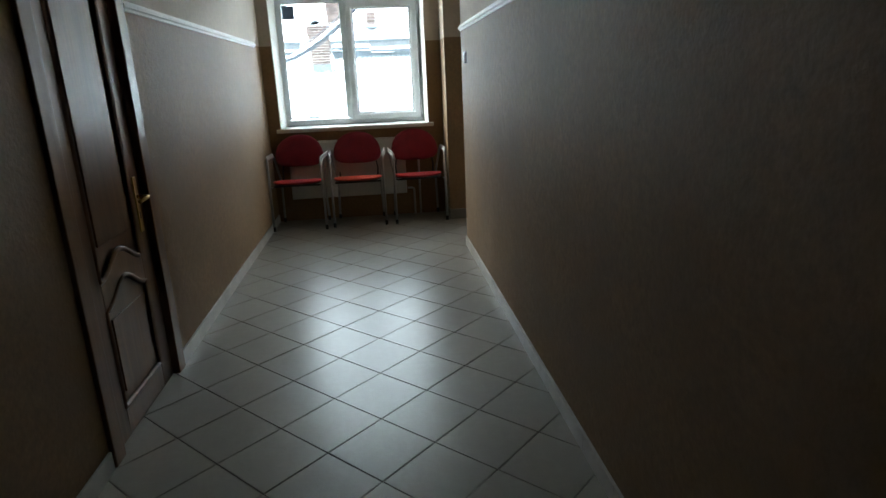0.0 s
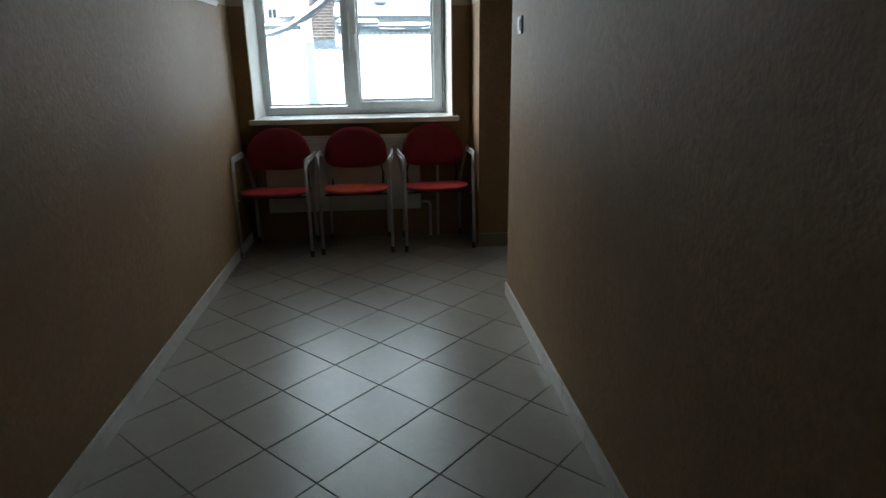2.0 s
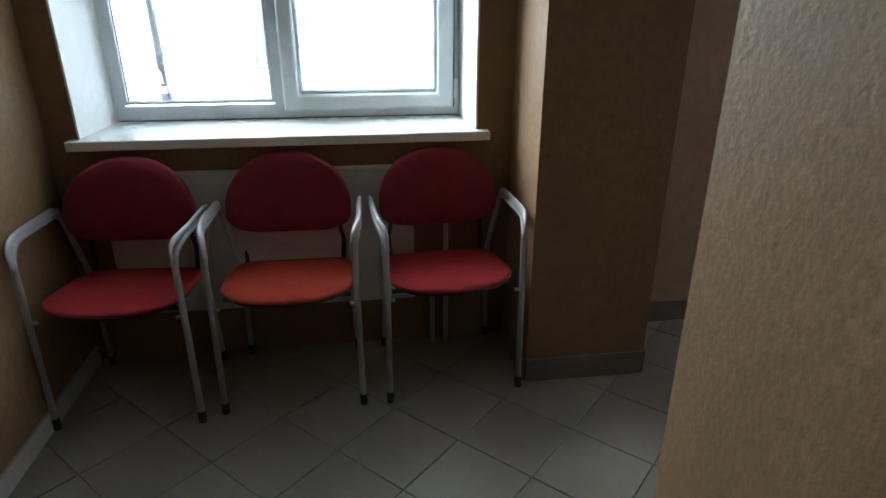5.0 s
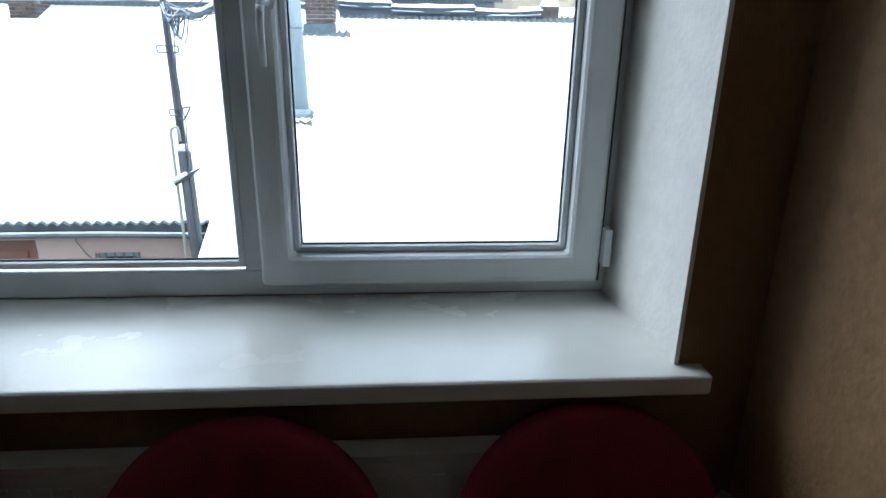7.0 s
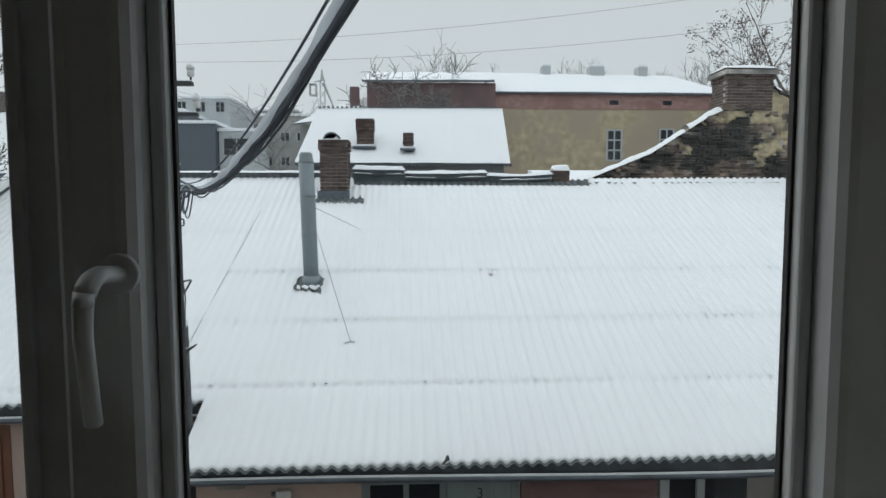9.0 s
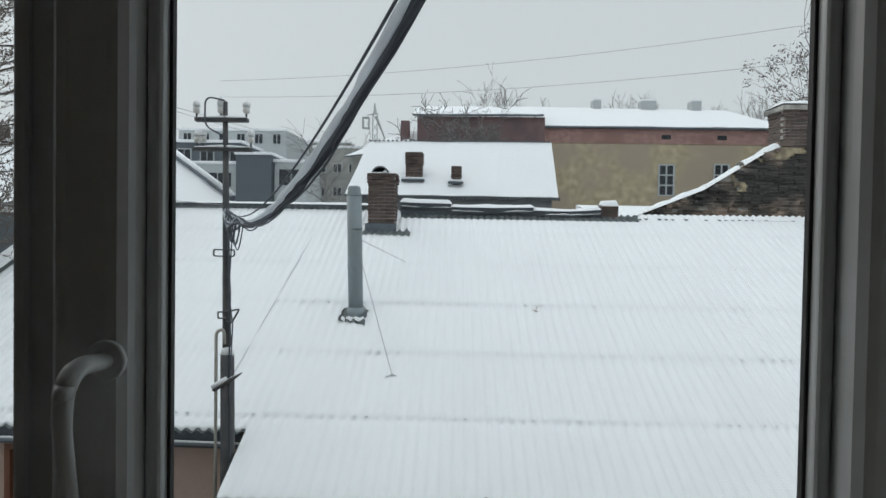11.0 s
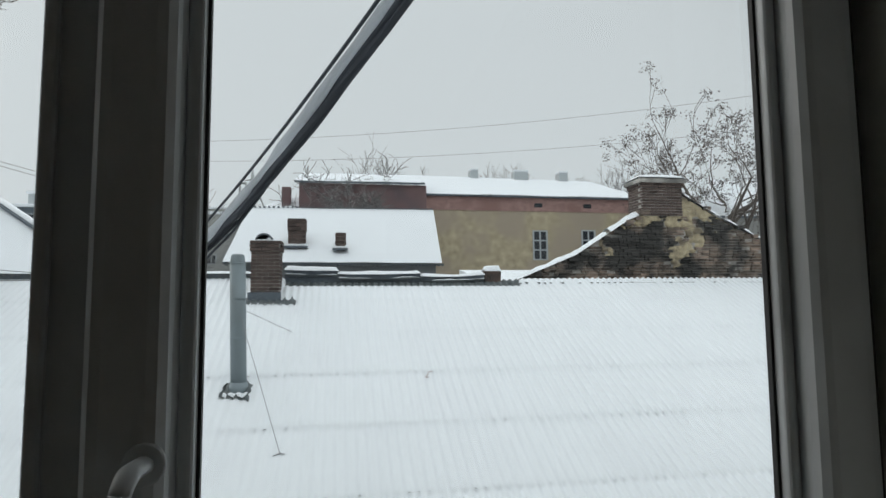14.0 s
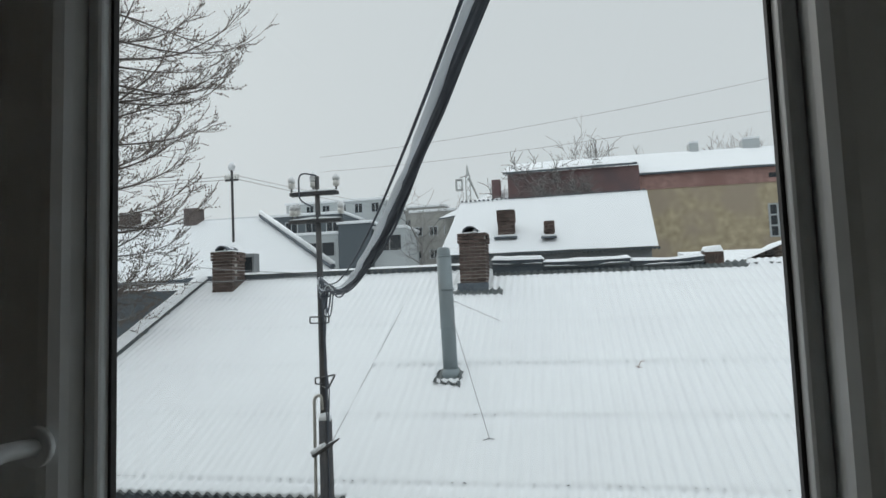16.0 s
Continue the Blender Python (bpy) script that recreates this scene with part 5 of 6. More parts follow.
z, k = 1.55, 0
while z < 4.6:
    x = 3.95 + (k % 2) * 0.13 + r.uniform(-0.02, 0.02)
    while x < 13.1:
        ln = r.choice((0.25, 0.25, 0.24, 0.125))
        if z + 0.03 < min(gable_top(x), gable_top(x + ln)) and not (8.1 < x < 9.3 and z > 4.1):
            if plaster_cover(x + ln / 2, z) < 0.06 and r.random() > 0.05:
                d = r.uniform(-0.025, 0.025) + (0.02 if r.random() < 0.08 else 0.0)
                dz = 0.012 * noise.noise((x * 0.5, z, 5.0))
                g.box(x + r.uniform(0.004, 0.012), x + ln - r.uniform(0.004, 0.012), GY - d, GY + 0.05, z + 0.005 + dz, z + r.uniform(0.062, 0.074) + dz)
        x += ln
    z += 0.08
    k += 1
tagged(part("wall_bricks", g, M_BRICKG, gable, "weathered bricks with soot"), kind="stuff")


def plaster_fn(u, v):
    x, z = 5.0 + 8.0 * u, 1.6 + 3.0 * v
    zt = gable_top(x) - 0.05
    p = plaster_cover(x, z)
    return (x, GY + 0.028 - max(-0.06, min(0.040, (p - 0.02) * 0.30)) + 0.008 * noise.noise((x * 9, z * 9, 0)), min(z, zt))


part("plaster", Geo().sheet(190, 72, plaster_fn), M_OCHRE, gable, "flaking ochre plaster")


def coping(x0, x1, h=0.10):
    def f(u, v):
        x = x0 + (x1 - x0) * u
        return (x, GY - 0.08 + 0.58 * v, gable_top(x) - 0.01 + h * math.sin(math.pi * v) ** 0.5 * (0.8 + 0.7 * noise.noise((x * 2.6, v, 3)) + 0.3 * noise.noise((x * 8, v, 6))))
    part("coping_snow", Geo().sheet(int((x1 - x0) * 9) + 4, 6, f), M_SNOW, gable, smooth=True)


coping(3.95, 7.05)
coping(7.15, 8.15, 0.12)
coping(9.4, 10.5, 0.17)
coping(10.6, 13.1, 0.15)
part("coping_brick", Geo().box(7.62, 7.82, GY - 0.1, GY + 0.3, 3.74, 3.86).box(8.0, 8.3, GY - 0.1, GY + 0.3, 4.02, 4.14), M_BRICKG, gable)
for i in range(26):
    x = 4.6 + i * 0.33 + r.uniform(-0.08, 0.08)
    if 7.95 < x < 9.35 or r.random() < 0.3:
        continue
    zt = gable_top(x)
    part("coping_brick", Geo().box(x, x + r.uniform(0.12, 0.25), GY - r.uniform(0.05, 0.13), GY + 0.3, zt - 0.10, zt - r.uniform(0.0, 0.03)), M_BRICKG, gable)
gc = chimney(8.12, 9.32, GY - 0.06, GY + 0.75, 4.0, 5.08, "broad brick chimney on the gable with a snow cap", False, 9)
part("cornice", Geo().box(8.02, 9.42, GY - 0.14, GY + 0.8, 4.92, 5.03), M_MORTAR, gc)
part("cornice_snow", Geo().sheet(12, 8, lambda u, v: (8.0 + 1.44 * u, GY - 0.16 + 1.0 * v, 5.06 + 0.13 * (math.sin(math.pi * u) * math.sin(math.pi * v)) ** 0.3)), M_SNOW, gc, smooth=True)
hb = thing("neighbour_roof", (5, 18, 2), "snow-covered lean-to roof behind the brick gable", "roof")
part("snow_slab", Geo().prism([(15.4, 2.0), (19.5, 2.6), (19.5, 2.75), (15.4, 2.2)], "x", 3.9, 7.2), M_SNOW, hb)


# ---- houses behind ----
def snow_roof(parent, pts, thick=0.15, name="snow_roof", mat=None):
    """A flat slab of snow over four corners, with a dark edge below."""
    g = Geo()
    n = 16

    def f(u, v):
        a = Vector(pts[0]).lerp(Vector(pts[1]), u)
        b = Vector(pts[3]).lerp(Vector(pts[2]), u)
        p = a.lerp(b, v)
        return (p.x, p.y, p.z + 0.03 * noise.noise((p.x * 0.7, p.y * 0.7, 0)))
    g.sheet(n * 2, n, f)
    low = Geo()
    top = [Vector(p) for p in pts]
    bot = [p - Vector((0, 0, thick)) for p in top]
    low.v = [tuple(p - Vector((0, 0, 0.03))) for p in top] + [tuple(p) for p in bot]
    low.f = [(0, 4, 5, 1), (1, 5, 6, 2), (2, 6, 7, 3), (3, 7, 4, 0)]
    part("roof_edge", low, M_SOOT, parent, "dark roof edge")
    return part(name, g, mat or M_SNOW, parent, smooth=True)


h2 = thing("low_house", (0, 25, -3.6), "low house with a plain snow-covered roof and two brick chimneys", "house")
snow_roof(h2, [(-4.30, 23, 3.24), (3.92, 23, 3.22), (4.22, 27, 5.95), (-3.98, 27, 5.90)], 0.10)
part("wall", Geo().box(-4.0, 3.72, 23.3, 31, -3.6, 3.2), M_GREYW, h2, "grey rendered wall")
part("gable_end", Geo().prism([(23.3, 3.2), (27, 5.8), (30.7, 3.2)], "x", -3.95, 3.85), M_GREYW, h2)
g = Geo()
x = -3.95
while x < 4.2:
    g.box(x, x + 0.09, 26.90, 27.02, 5.90 + 0.006 * (x + 4), 5.955 + 0.006 * (x + 4))
    x += 0.2
part("ridge_capping", g, M_SOOT, h2)
g = Geo()
x = -4.2
while x < 3.9:
    g.box(x, x + 0.07, 22.94, 23.1, 3.09, 3.2)
    x += 0.15
part("eave_waves", g, M_SLATE, h2)
for x0, x1, y0, z0, z1, sd in ((-2.05, -1.38, 24.0, 3.80, 5.04, 21), (-0.185, 0.175, 23.75, 3.70, 4.47, 22)):
    hc = chimney(x0, x1, y0, y0 + (x1 - x0) * 0.8, z0, z1, "red brick chimney standing on the snowy roof", False, sd, course=0.15, bl=0.36)
    part("chimney_shelf", Geo().box(x0 - 0.14, x1 + 0.10, y0 - 0.25, y0, z0 + 0.05, z0 + 0.12), M_SOOT, hc)
    part("shelf_snow", Geo().box(x0 - 0.14, x1 + 0.10, y0 - 0.26, y0, z0 + 0.12, z0 + 0.20), M_SNOW, hc, bevel=0.03)

big = thing("long_warehouse", (8, 36, -3.6), "long yellow plastered building with red brick band and snowy roof", "building")
BY = 34.0
part("wall", Geo().box(4.85, 18.3, BY, BY + 12, -3.6, 7.05), M_YELLOW, big, "peeling yellow plaster wall")
part("brick_band", Geo().box(4.85, 18.3, BY - 0.03, BY + 12, 7.05, 7.92), M_REDBAND, big, "faded red brick band")
part("cornice", Geo().box(4.8, 18.35, BY - 0.15, BY + 0.0, 7.86, 7.97), M_SOOT, big)
part("end_wall", Geo().box(-2.25, 4.85, BY - 0.5, BY + 12, -3.6, 8.36), M_DKBRICK, big, "dark red brick end block")
snow_roof(big, [(4.7, BY - 0.25, 7.98), (18.5, BY - 0.25, 7.98), (17.6, BY + 6, 10.25), (4.7, BY + 6, 10.35)], 0.12)
snow_roof(big, [(-2.5, BY - 0.75, 8.45), (4.75, BY - 0.75, 8.50), (4.75, BY + 6, 10.35), (-2.5, BY + 6, 10.3)], 0.14)
for x0, x1, z0, z1 in ((11.30, 12.24, 4.13, 5.92), (14.37, 15.28, 4.13, 5.98)):
    wdw = part("window", Geo().box(x0, x1, BY - 0.04, BY - 0.005, z0, z1), M_LIGHTW, big, "old pale-framed window")
    for i in range(2):
        for j in range(3):
            a = x0 + 0.10 + i * (x1 - x0 - 0.12) / 2
            b = z0 + 0.08 + j * (z1 - z0 - 0.08) / 3
            part("pane", Geo().box(a, a + (x1 - x0 - 0.2) / 2 - 0.06, BY - 0.048, BY - 0.038, b, b + (z1 - z0 - 0.1) / 3 - 0.08), M_DARKGL, wdw)
for x in (11.45, 14.55):
    part("vent_opening", Geo().box(x, x + 0.5, BY - 0.05, BY - 0.02, 7.30, 7.55), M_DARKGL, big)
for x, wd in ((9.1, 0.55), (12.45, 1.0), (15.55, 0.65)):
    part("roof_vent", Geo().box(x - wd / 2, x + wd / 2, BY + 5.6, BY + 6.4, 10.1, 10.75), M_LIGHTW, big, "grey roof vent box", bevel=0.05)
    part("vent_snow", Geo().box(x - wd / 2 - 0.02, x + wd / 2 + 0.02, BY + 5.55, BY + 6.45, 10.72, 10.85), M_SNOW, big, bevel=0.05)
lt = thing("corner_house", (-4, 36, -3.6), "snow-covered hipped roof with a small dark chimney", "house")
snow_roof(lt, [(-6.3, 33.5, 6.1), (-2.3, 33.5, 6.6), (-2.3, 36, 8.0), (-3.2, 36, 7.9)], 0.1)
part("wall", Geo().box(-6.0, -2.3, 33.9, 40, -3.6, 6.1), M_FARW, lt)
part("chimney_stack", Geo().box(-3.3, -2.8, 34.8, 35.4, 7.2, 8.35), M_DKBRICK, lt, "dark brick chimney", bevel=0.03)

barn = thing("broad_barn", (-13, 18, -3.6), "broad building under a smooth white snow roof", "house")
snow_roof(barn, [(-22, 15.6, 2.25), (-6.6, 17.6, 2.60), (-10.45, 20.4, 4.78), (-22, 20.4, 4.85)], 0.16)
part("wall", Geo().box(-22, -9.2, 16.3, 24, -3.6, 2.1), M_DARKW, barn, "dark wall below the roof")
part("verge_board", Geo().tube([(-10.45, 20.35, 4.86), (-6.6, 17.55, 2.68)], 0.09, 6), M_SOOT, barn)
part("verge_snow", Geo().tube([(-10.45, 20.35, 4.97), (-6.6, 17.55, 2.78)], 0.085, 8), M_SNOW, barn, smooth=True)
for x0, wd in ((-16.2, 0.6), (-13.45, 0.55)):
    part("chimney_stack", Geo().box(x0, x0 + wd, 20.1, 20.6, 4.6, 5.26), M_SOOTBRICK, barn, "dark brick chimney", bevel=0.03)
mast = thing("roof_mast", (-11.25, 19, 3.9), "slim electrical roof mast with snowy insulators", "mast")
part("post", Geo().tube([(-11.2, 19.0, 3.7), (-11.25, 19.0, 6.35)], 0.045, 8), M_POLE, mast)
part("arm", Geo().box(-11.5, -11.0, 18.97, 19.03, 5.92, 6.0), M_POLE, mast)
for x in (-11.48, -11.36, -11.14, -11.02):
    part("insulator", Geo().tube([(x, 19, 5.98), (x, 19, 6.10), (x, 19, 6.16)], [0.05, 0.06, 0.03], 8), M_CERAMIC, mast)
part("top_snow", Geo().tube([(-11.25, 19, 6.3), (-11.25, 19, 6.45), (-11.25, 19, 6.58)], [0.10, 0.14, 0.05], 10), M_SNOW, mast, smooth=True)


mast.location.x += 0.42


def block(x0, x1, y, depth, z1, mat, label, bands=(), rows=0, cols=0, wsize=(1.6, 1.4), z_first=0.0, storey=3.0, snow=True):
    b = thing("apartment_building", ((x0 + x1) / 2, y, -3.6), label, "building", "far buildings")
    part("wall", Geo().box(x0, x1, y, y + depth, -3.6, z1), mat, b)
    if snow:
        part("roof_snow", Geo().box(x0 - 0.2, x1 + 0.2, y - 0.2, y + depth + 0.2, z1 + 0.002, z1 + 0.35), M_SNOW, b, bevel=0.1)
    for j in range(rows):
        for i in range(cols):
            cx = x0 + (i + 0.5) * (x1 - x0) / cols
            z = z_first + j * storey
            fr = part("window", Geo().box(cx - wsize[0] / 2, cx + wsize[0] / 2, y - 0.06, y - 0.002, z, z + wsize[1]), M_LIGHTW, b)
            part("pane", Geo().box(cx - wsize[0] / 2 + 0.12, cx - 0.05, y - 0.08, y - 0.055, z + 0.1, z + wsize[1] - 0.1), M_DARKGL, fr)
            part("pane", Geo().box(cx + 0.05, cx + wsize[0] / 2 - 0.12, y - 0.08, y - 0.055, z + 0.1, z + wsize[1] - 0.1), M_DARKGL, fr)
    return b


block(-47, -25.3, 70, 14, 12.2, M_DARKW, "modern block with dark cladding and snow on its flat roof", rows=1, cols=8, wsize=(1.7, 1.5), z_first=10.0)
block(-34.0, -25.6, 69, 12, 9.6, M_LIGHTW, "pale lower wing with a wide window band", rows=1, cols=2, wsize=(3.4, 1.8), z_first=6.9)
block(-36.5, -22.4, 78, 12, 15.0, M_LIGHTW, "pale set-back top storey", rows=1, cols=6, wsize=(1.2, 1.4), z_first=13.3)
block(-25.2, -21.2, 68, 12, 10.6, M_DARKW, "dark grey stair tower")
block(-21.1, -17.2, 69, 14, 9.9, M_LIGHTW, "pale wing with one broad window", rows=1, cols=1, wsize=(3.0, 2.0), z_first=7.2)
block(-18.2, -12.2, 76, 14, 12.6, M_FARW, "beige apartment block far off", rows=3, cols=3, wsize=(1.2, 1.2), z_first=3.5, storey=3)
block(-27.5, -17.8, 100, 16, 16.9, M_FARW, "hazy apartment block far off", rows=3, cols=5, wsize=(1.4, 1.4), z_first=7.5, storey=3)

crane = thing("tower_crane", (-17, 120, -3.6), "pale lattice tower crane far off in the haze", "crane")
g = Geo()
CX = -16.6
for sx in (-0.55, 0.55):
    g.tube([(CX + sx, 120, -3.6), (CX + sx * 0.8, 120, 26.0)], 0.09, 4)
for i in range(16):
    z = -3.6 + i * 1.85
    g.tube([(CX - 0.55, 120, z), (CX + 0.55, 120, z + 1.85)], 0.05, 4)
    g.tube([(CX + 0.55, 120, z), (CX - 0.55, 120, z + 1.85)], 0.05, 4)
part("tower", g, M_CRANE, crane)
part("apex", Geo().tube([(CX, 120, 25.8), (CX - 0.1, 120, 28.0)], [0.4, 0.12], 4), M_CRANE, crane)
part("jib", Geo().tube([(CX - 1.6, 120, 25.6), (CX, 120, 25.9)], 0.12, 4).tube([(CX + 0.2, 120, 25.4), (CX + 2.2, 121, 20.4)], [0.3, 0.14], 4), M_CRANE, crane)
cabin = part("cab", Geo().box(CX - 2.5, CX - 1.1, 119.3, 120.7, 22.9, 23.1).box(CX - 2.5, CX - 1.1, 119.3, 120.7, 25.0, 25.2).box(CX - 2.5, CX - 2.3, 119.3, 120.7, 23.1, 25.0).box(CX - 1.3, CX - 1.1, 119.3, 120.7, 23.1, 25.0), M_CRANE, crane)


# ---- trees ----
def grow(g, rnd, p, d, length, radius, level, tips, spread=0.55, lift=0.15, kids=4, sides=5, wiggle=0.16, rmin=0.005):
    """A bent branch with side branches; the ends go into tips."""
    n = 5 if level > 1 else 3
    radius = max(radius, rmin)
    pts, radii = [p.copy()], [radius]
    q, dd = p.copy(), d.normalized()
    for i in range(n):
        dd = (dd + Vector((rnd.gauss(0, wiggle), rnd.gauss(0, wiggle), rnd.gauss(0, wiggle) + lift * 0.25))).normalized()
        q = q + dd * (length / n)
        pts.append(q.copy())
        radii.append(max(rmin * 0.8, radius * (1 - 0.62 * (i + 1) / n)))
    g.tube(pts, radii, sides if level > 1 else 3, cap=False)
    if level == 0:
        tips.append((pts, dd))
        return
    for k in range(kids):
        s = rnd.uniform(0.25, 1.0) if k else 1.0
        i = min(n - 1, int(s * n))
        base = pts[i].lerp(pts[i + 1], s * n - i) if s < 1 else pts[-1]
        side = Vector((rnd.gauss(0, 1), rnd.gauss(0, 1), rnd.gauss(0, 0.7))).normalized()
        nd = (dd * (1 - spread) + side * spread + Vector((0, 0, lift * 0.4))).normalized()
        grow(g, rnd, base, nd, length * rnd.uniform(0.5, 0.75), radius * 0.45 * (1 - 0.3 * s), level - 1, tips, spread, lift, kids, sides, wiggle, rmin)


def bare_tree(name, base, height, seed, label, levels=3, kids=5, radius=0.12, mat=None, buds=0.0, leaves=0, lean=(0, 0, 1), spread=0.55, lift=0.15, limbs=6, low=0.35, leaf=0.1, group="", rmin=0.005, reach=0.34):
    rnd = random.Random(seed)
    tr = thing(name, base, label, "tree", group)
    g, tips = Geo(), []
    b = Vector(base)
    up = Vector(lean).normalized()
    trunk = [b + up * height * s + Vector((rnd.gauss(0, 0.03), rnd.gauss(0, 0.03), 0)) * height * 0.3 for s in (0, 0.2, 0.4, 0.6, 0.75)]
    tg = Geo().tube(trunk, [radius, radius * 0.85, radius * 0.7, radius * 0.5, radius * 0.3], 8)
    part("trunk", tg, mat or M_BARK, tr, smooth=True)
    for k in range(limbs):
        s = low + (1 - low) * k / max(1, limbs - 1)
        i = min(3, int(s * 4 * 0.999))
        p = trunk[i].lerp(trunk[i + 1], s * 4 - i)
        a = k * 2.4 + rnd.uniform(-0.4, 0.4)
        d = Vector((math.cos(a), math.sin(a), 0.35 + 0.5 * s))
        grow(g, rnd, p, d, height * reach * rnd.uniform(0.82, 1.18), radius * 0.38, levels - 1, tips, spread, lift, kids, 5, 0.16, rmin)
    if buds:
        bg = []
        for pts, dd in tips:
            for p in pts[1:]:
                for _ in range(2):
                    c = p + Vector((rnd.gauss(0, 0.02), rnd.gauss(0, 0.02), rnd.gauss(0, 0.02)))
                    n = len(g.v)
                    g.v += [tuple(c + Vector(o) * buds) for o in ((1, 0, 0), (-0.5, 0.87, 0), (-0.5, -0.87, 0), (0, 0, 1.4), (0, 0, -1.0))]
                    g.f += [(n, n + 1, n + 3), (n + 1, n + 2, n + 3), (n + 2, n, n + 3), (n + 1, n, n + 4), (n + 2, n + 1, n + 4), (n, n + 2, n + 4)]
    part("crown", g, mat or M_TWIG, tr, "tangle of bare twigs")
    if leaves:
        lg = Geo()
        for pts, dd in tips:
            for _ in range(leaves):
                c = pts[-1] + Vector((rnd.gauss(0, 0.14), rnd.gauss(0, 0.14), rnd.gauss(-0.05, 0.12)))
                u = Vector((rnd.gauss(0, 1), rnd.gauss(0, 1), rnd.gauss(-0.6, 0.6))).normalized()
                w_ = u.cross(Vector((rnd.gauss(0, 1), rnd.gauss(0, 1), rnd.gauss(0, 1)))).normalized()
                n = len(lg.v)
                s = leaf * rnd.uniform(0.6, 1.3)
                lg.v += [tuple(c), tuple(c + u * s + w_ * s * 0.4), tuple(c + u * s * 2), tuple(c + u * s - w_ * s * 0.4)]
                lg.f.append((n, n + 1, n + 2, n + 3))
        part("leaf_clumps", lg, M_LEAF, tr, "withered brown leaf clumps")
    return tr


def arching_tree(name, base, height, seed, label, limbs=48):
    """A bare tree whose long boughs sweep outwards and turn up at their ends, set with short budding twigs."""
    rnd = random.Random(seed)
    tr = thing(name, base, label, "tree")
    b = Vector(base)
    trunk = [b + Vector((rnd.gauss(0, 0.06), rnd.gauss(0, 0.06), height * s)) for s in (0, 0.2, 0.4, 0.6, 0.8, 1.0)]
    part("trunk", Geo().tube(trunk, [0.20, 0.17, 0.14, 0.10, 0.07, 0.03], 10), M_BARK, tr, smooth=True)
    boughs, twigs, buds = Geo(), Geo(), Geo()

    def bough(p, d, length, radius, steps, sag, upturn):
        pts, q, dd = [p.copy()], p.copy(), d.normalized()
        for i in range(steps):
            u = (i + 1) / steps
            dd = (dd + Vector((rnd.gauss(0, 0.05), rnd.gauss(0, 0.05), rnd.gauss(0, 0.04) - sag * (1 - u) + upturn * u * u))).normalized()
            q = q + dd * (length / steps)
            pts.append(q.copy())
        return pts, [max(0.0032, radius * (1 - 0.85 * i / steps)) for i in range(steps + 1)]

    def bud(p):
        r_ = rnd.uniform(0.011, 0.021)
        n = len(buds.v)
        buds.v.extend(tuple(p + Vector(o) * r_) for o in ((1, 0, 0), (-0.5, 0.87, 0), (-0.5, -0.87, 0), (0, 0, 1.5), (0, 0, -1.0)))
        buds.f.extend(((n, n + 1, n + 3), (n + 1, n + 2, n + 3), (n + 2, n, n + 3), (n + 1, n, n + 4), (n + 2, n + 1, n + 4), (n, n + 2, n + 4)))

    for k in range(limbs):
        s = 0.36 + 0.62 * k / (limbs - 1)
        i = min(4, int(s * 5))
        p = trunk[i].lerp(trunk[i + 1], s * 5 - i)
        a = radians(rnd.uniform(-75, 60))
        reach = (2.7 + 1.7 * min(1.0, (s - 0.36) / 0.40)) * rnd.uniform(0.82, 1.05)
        pts, rad = bough(p, Vector((math.cos(a), math.sin(a), rnd.uniform(-0.10, 0.45))), reach, 0.038, 14, rnd.uniform(0.0, 0.06), rnd.uniform(0.10, 0.30))
        boughs.tube(pts, rad, 6, cap=False)
        for j in range(2, 15):
            for side in (-1, 1):
                if rnd.random() < 0.10:
                    continue
                d0 = (pts[j] - pts[j - 1]).normalized()
                across = d0.cross(Vector((0, 0, 1))).normalized() * side
                d1 = d0 * 0.75 + across * rnd.uniform(0.2, 0.6) + Vector((0, 0, rnd.uniform(-0.45, 0.5)))
                tp, trd = bough(pts[j].lerp(pts[j - 1], rnd.random()), d1, rnd.uniform(0.5, 1.25) * (1.2 - 0.045 * j), 0.0065, 7, 0.02, rnd.uniform(0.0, 0.22))
                twigs.tube(tp, trd, 4, cap=False)
                for m in range(2, 8):
                    bud(tp[m])
                    if rnd.random() < 0.62:
                        d2 = (tp[m] - tp[m - 1]).normalized() * 0.7 + Vector((rnd.gauss(0, 0.4), rnd.gauss(0, 0.4), rnd.uniform(-0.3, 0.6)))
                        sp, srd = bough(tp[m], d2, rnd.uniform(0.10, 0.34), 0.0045, 3, 0.0, 0.15)
                        twigs.tube(sp, srd, 3, cap=False)
                        for q in sp[1:]:
                            bud(q)
    part("boughs", boughs, M_BARK, tr, "arching boughs with snow lying on them", smooth=True)
    part("crown", twigs, M_TWIG, tr, "fine bare twigs")
    tagged(part("buds", buds, M_TWIG, tr, "small dark buds"), kind="stuff")
    return tr


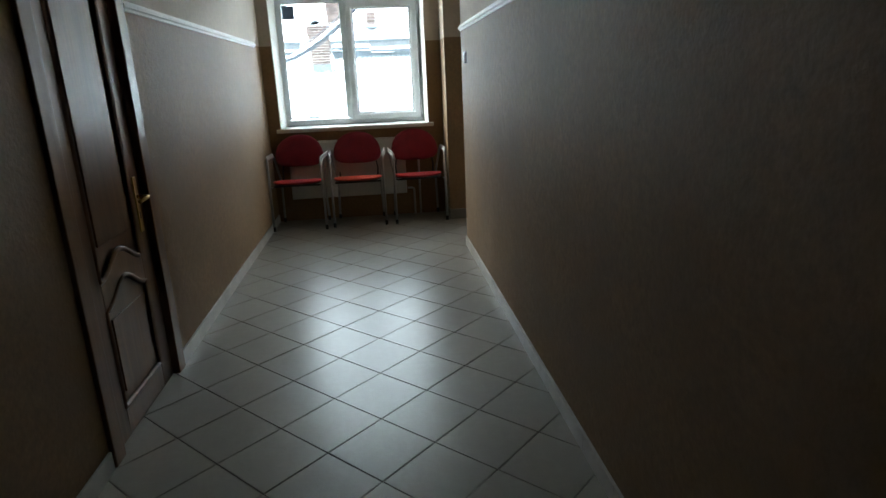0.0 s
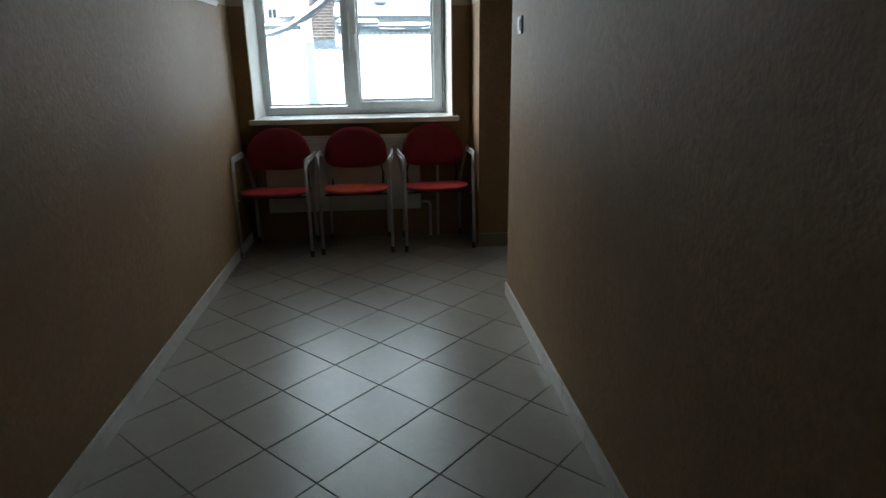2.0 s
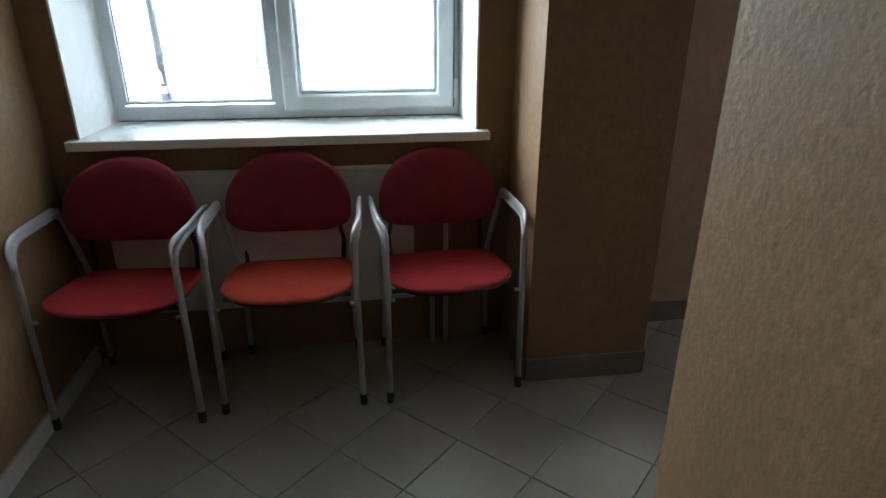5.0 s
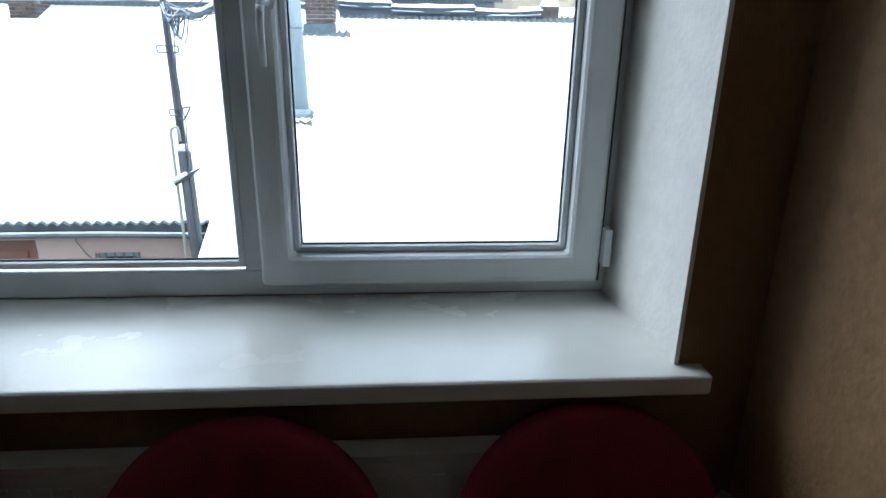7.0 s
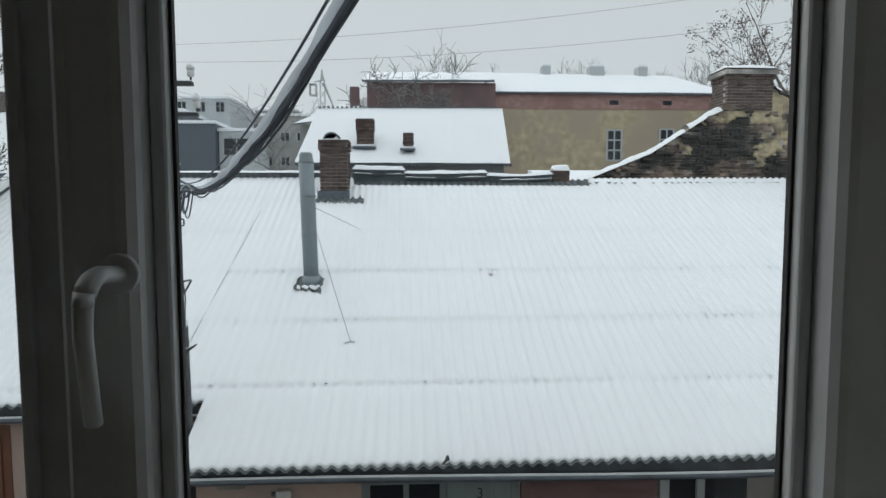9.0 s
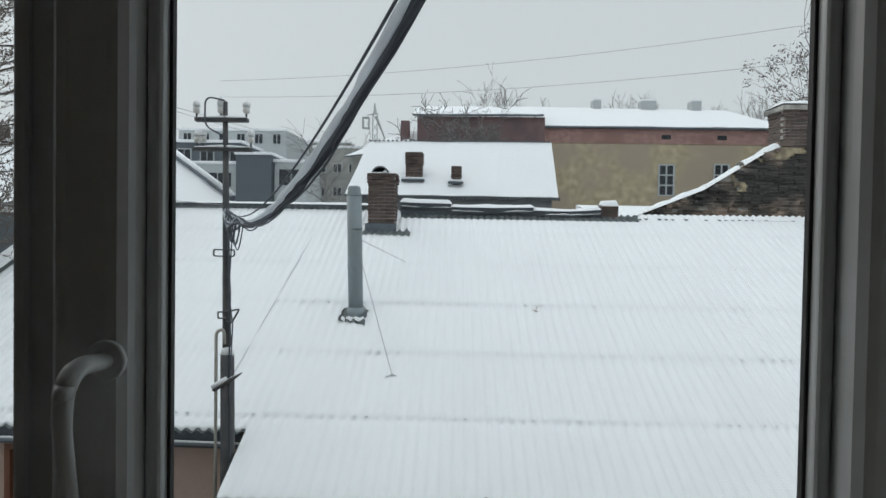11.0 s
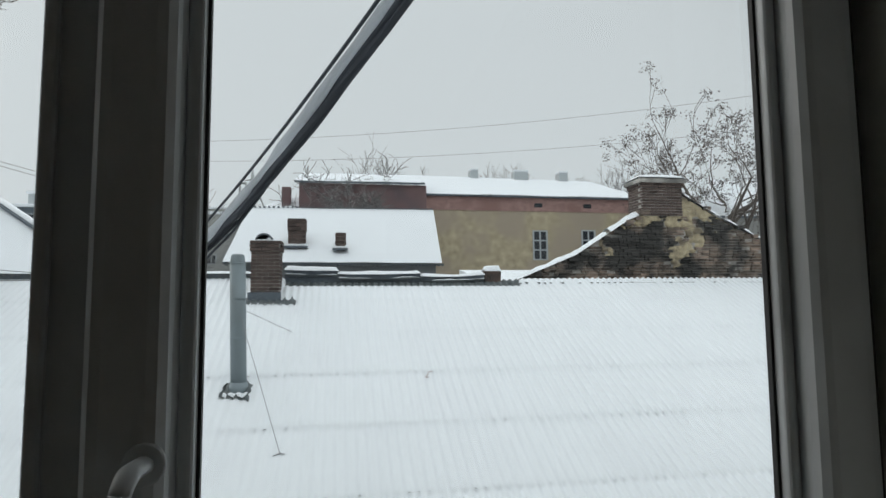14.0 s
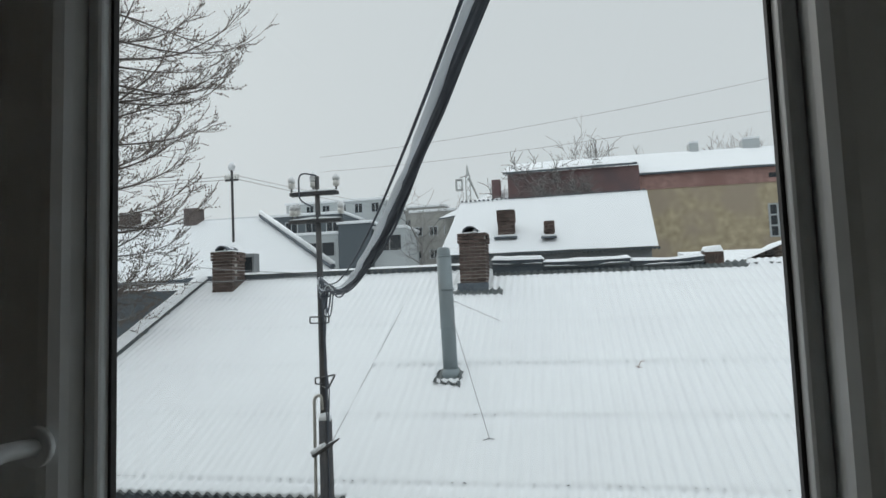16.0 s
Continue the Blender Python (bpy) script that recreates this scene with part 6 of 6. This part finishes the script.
arching_tree("bare_tree", (-10.8, 11.4, -3.6), 14.0, 31, "bare budding tree with snow on its arching boughs")
bare_tree("leafy_tree", (18.2, 25.5, -3.6), 12.6, 44, "tree holding withered dark leaf clumps behind the gable", levels=4, kids=3, radius=0.30, leaves=30, limbs=12, spread=0.46, lift=0.30, low=0.60, leaf=0.065, rmin=0.013, reach=0.265)
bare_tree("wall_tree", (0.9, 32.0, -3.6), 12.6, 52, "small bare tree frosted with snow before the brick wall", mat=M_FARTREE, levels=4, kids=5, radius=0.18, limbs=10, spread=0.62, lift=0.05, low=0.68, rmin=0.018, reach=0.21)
bare_tree("far_tree", (-13.2, 60, -3.6), 15, 53, "bare tree between far buildings, paled for haze", levels=3, kids=5, radius=0.2, mat=M_FARTREE, limbs=9, low=0.4, rmin=0.02, reach=0.26)
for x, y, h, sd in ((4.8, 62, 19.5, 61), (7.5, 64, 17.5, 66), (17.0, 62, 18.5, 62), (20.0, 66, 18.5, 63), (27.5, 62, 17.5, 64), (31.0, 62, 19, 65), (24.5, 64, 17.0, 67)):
    bare_tree("far_tree", (x, y, -3.6), h, sd, "bare tree beyond the warehouse roof, paled for haze", levels=4, kids=4, radius=0.2, mat=M_FARTREE, limbs=12, low=0.55, lift=0.5, group="far trees", rmin=0.020, reach=0.20)
nb = thing("far_house", (24, 27, -3.6), "house with a snowy roof behind the leafy tree", "house")
part("wall", Geo().box(19.6, 30, 27, 34, -3.6, 6.2), M_FARW, nb)
snow_roof(nb, [(17.6, 26.8, 5.9), (30, 26.8, 5.9), (30, 31, 8.6), (21.0, 31, 8.6)], 0.12)

# ---- floor tiles, laid diagonally ----
TS, HD = 0.2934, 0.2075
_t = Geo().box(-TS / 2 + 0.0022, TS / 2 - 0.0022, -TS / 2 + 0.0022, TS / 2 - 0.0022, -0.010, 0.0).make("tile_master", M_TILE, None, bevel=0.0012, segments=1)
TILE = _t.data
bpy.data.objects.remove(_t)
floor = bpy.data.objects["floor"]
rt = random.Random(2)
rest = Geo()
for i in range(-30, 30):
    for j in range(-60, 12):
        if (i + j) % 2:
            continue
        cx, cy = -0.105 + i * HD, -1.951 + HD * (j + 1)
        inside = XL - 0.2 < cx < XR + 0.2 and YB < cy < 0.15
        side = XR - 0.2 < cx < 4.1 and -2.8 < cy < 0.25
        if not (inside or side):
            continue
        if cy < -6.2 or cx > 2.6:
            c45 = TS / 2 * math.sqrt(2) - 0.003
            n = len(rest.v)
            rest.v += [(cx + c45, cy, 0), (cx, cy + c45, 0), (cx - c45, cy, 0), (cx, cy - c45, 0)]
            rest.f.append((n, n + 1, n + 2, n + 3))
            continue
        t_ = new("floor_tile", TILE)
        t_.matrix_basis = pose(cx, cy, rt.uniform(-0.0006, 0.0004), rt.uniform(-0.06, 0.06), rt.uniform(-0.06, 0.06), 45 + 90 * rt.randrange(4))
        hang(t_, floor)
tagged(part("floor_tiles", rest, M_TILE, floor), kind="stuff")
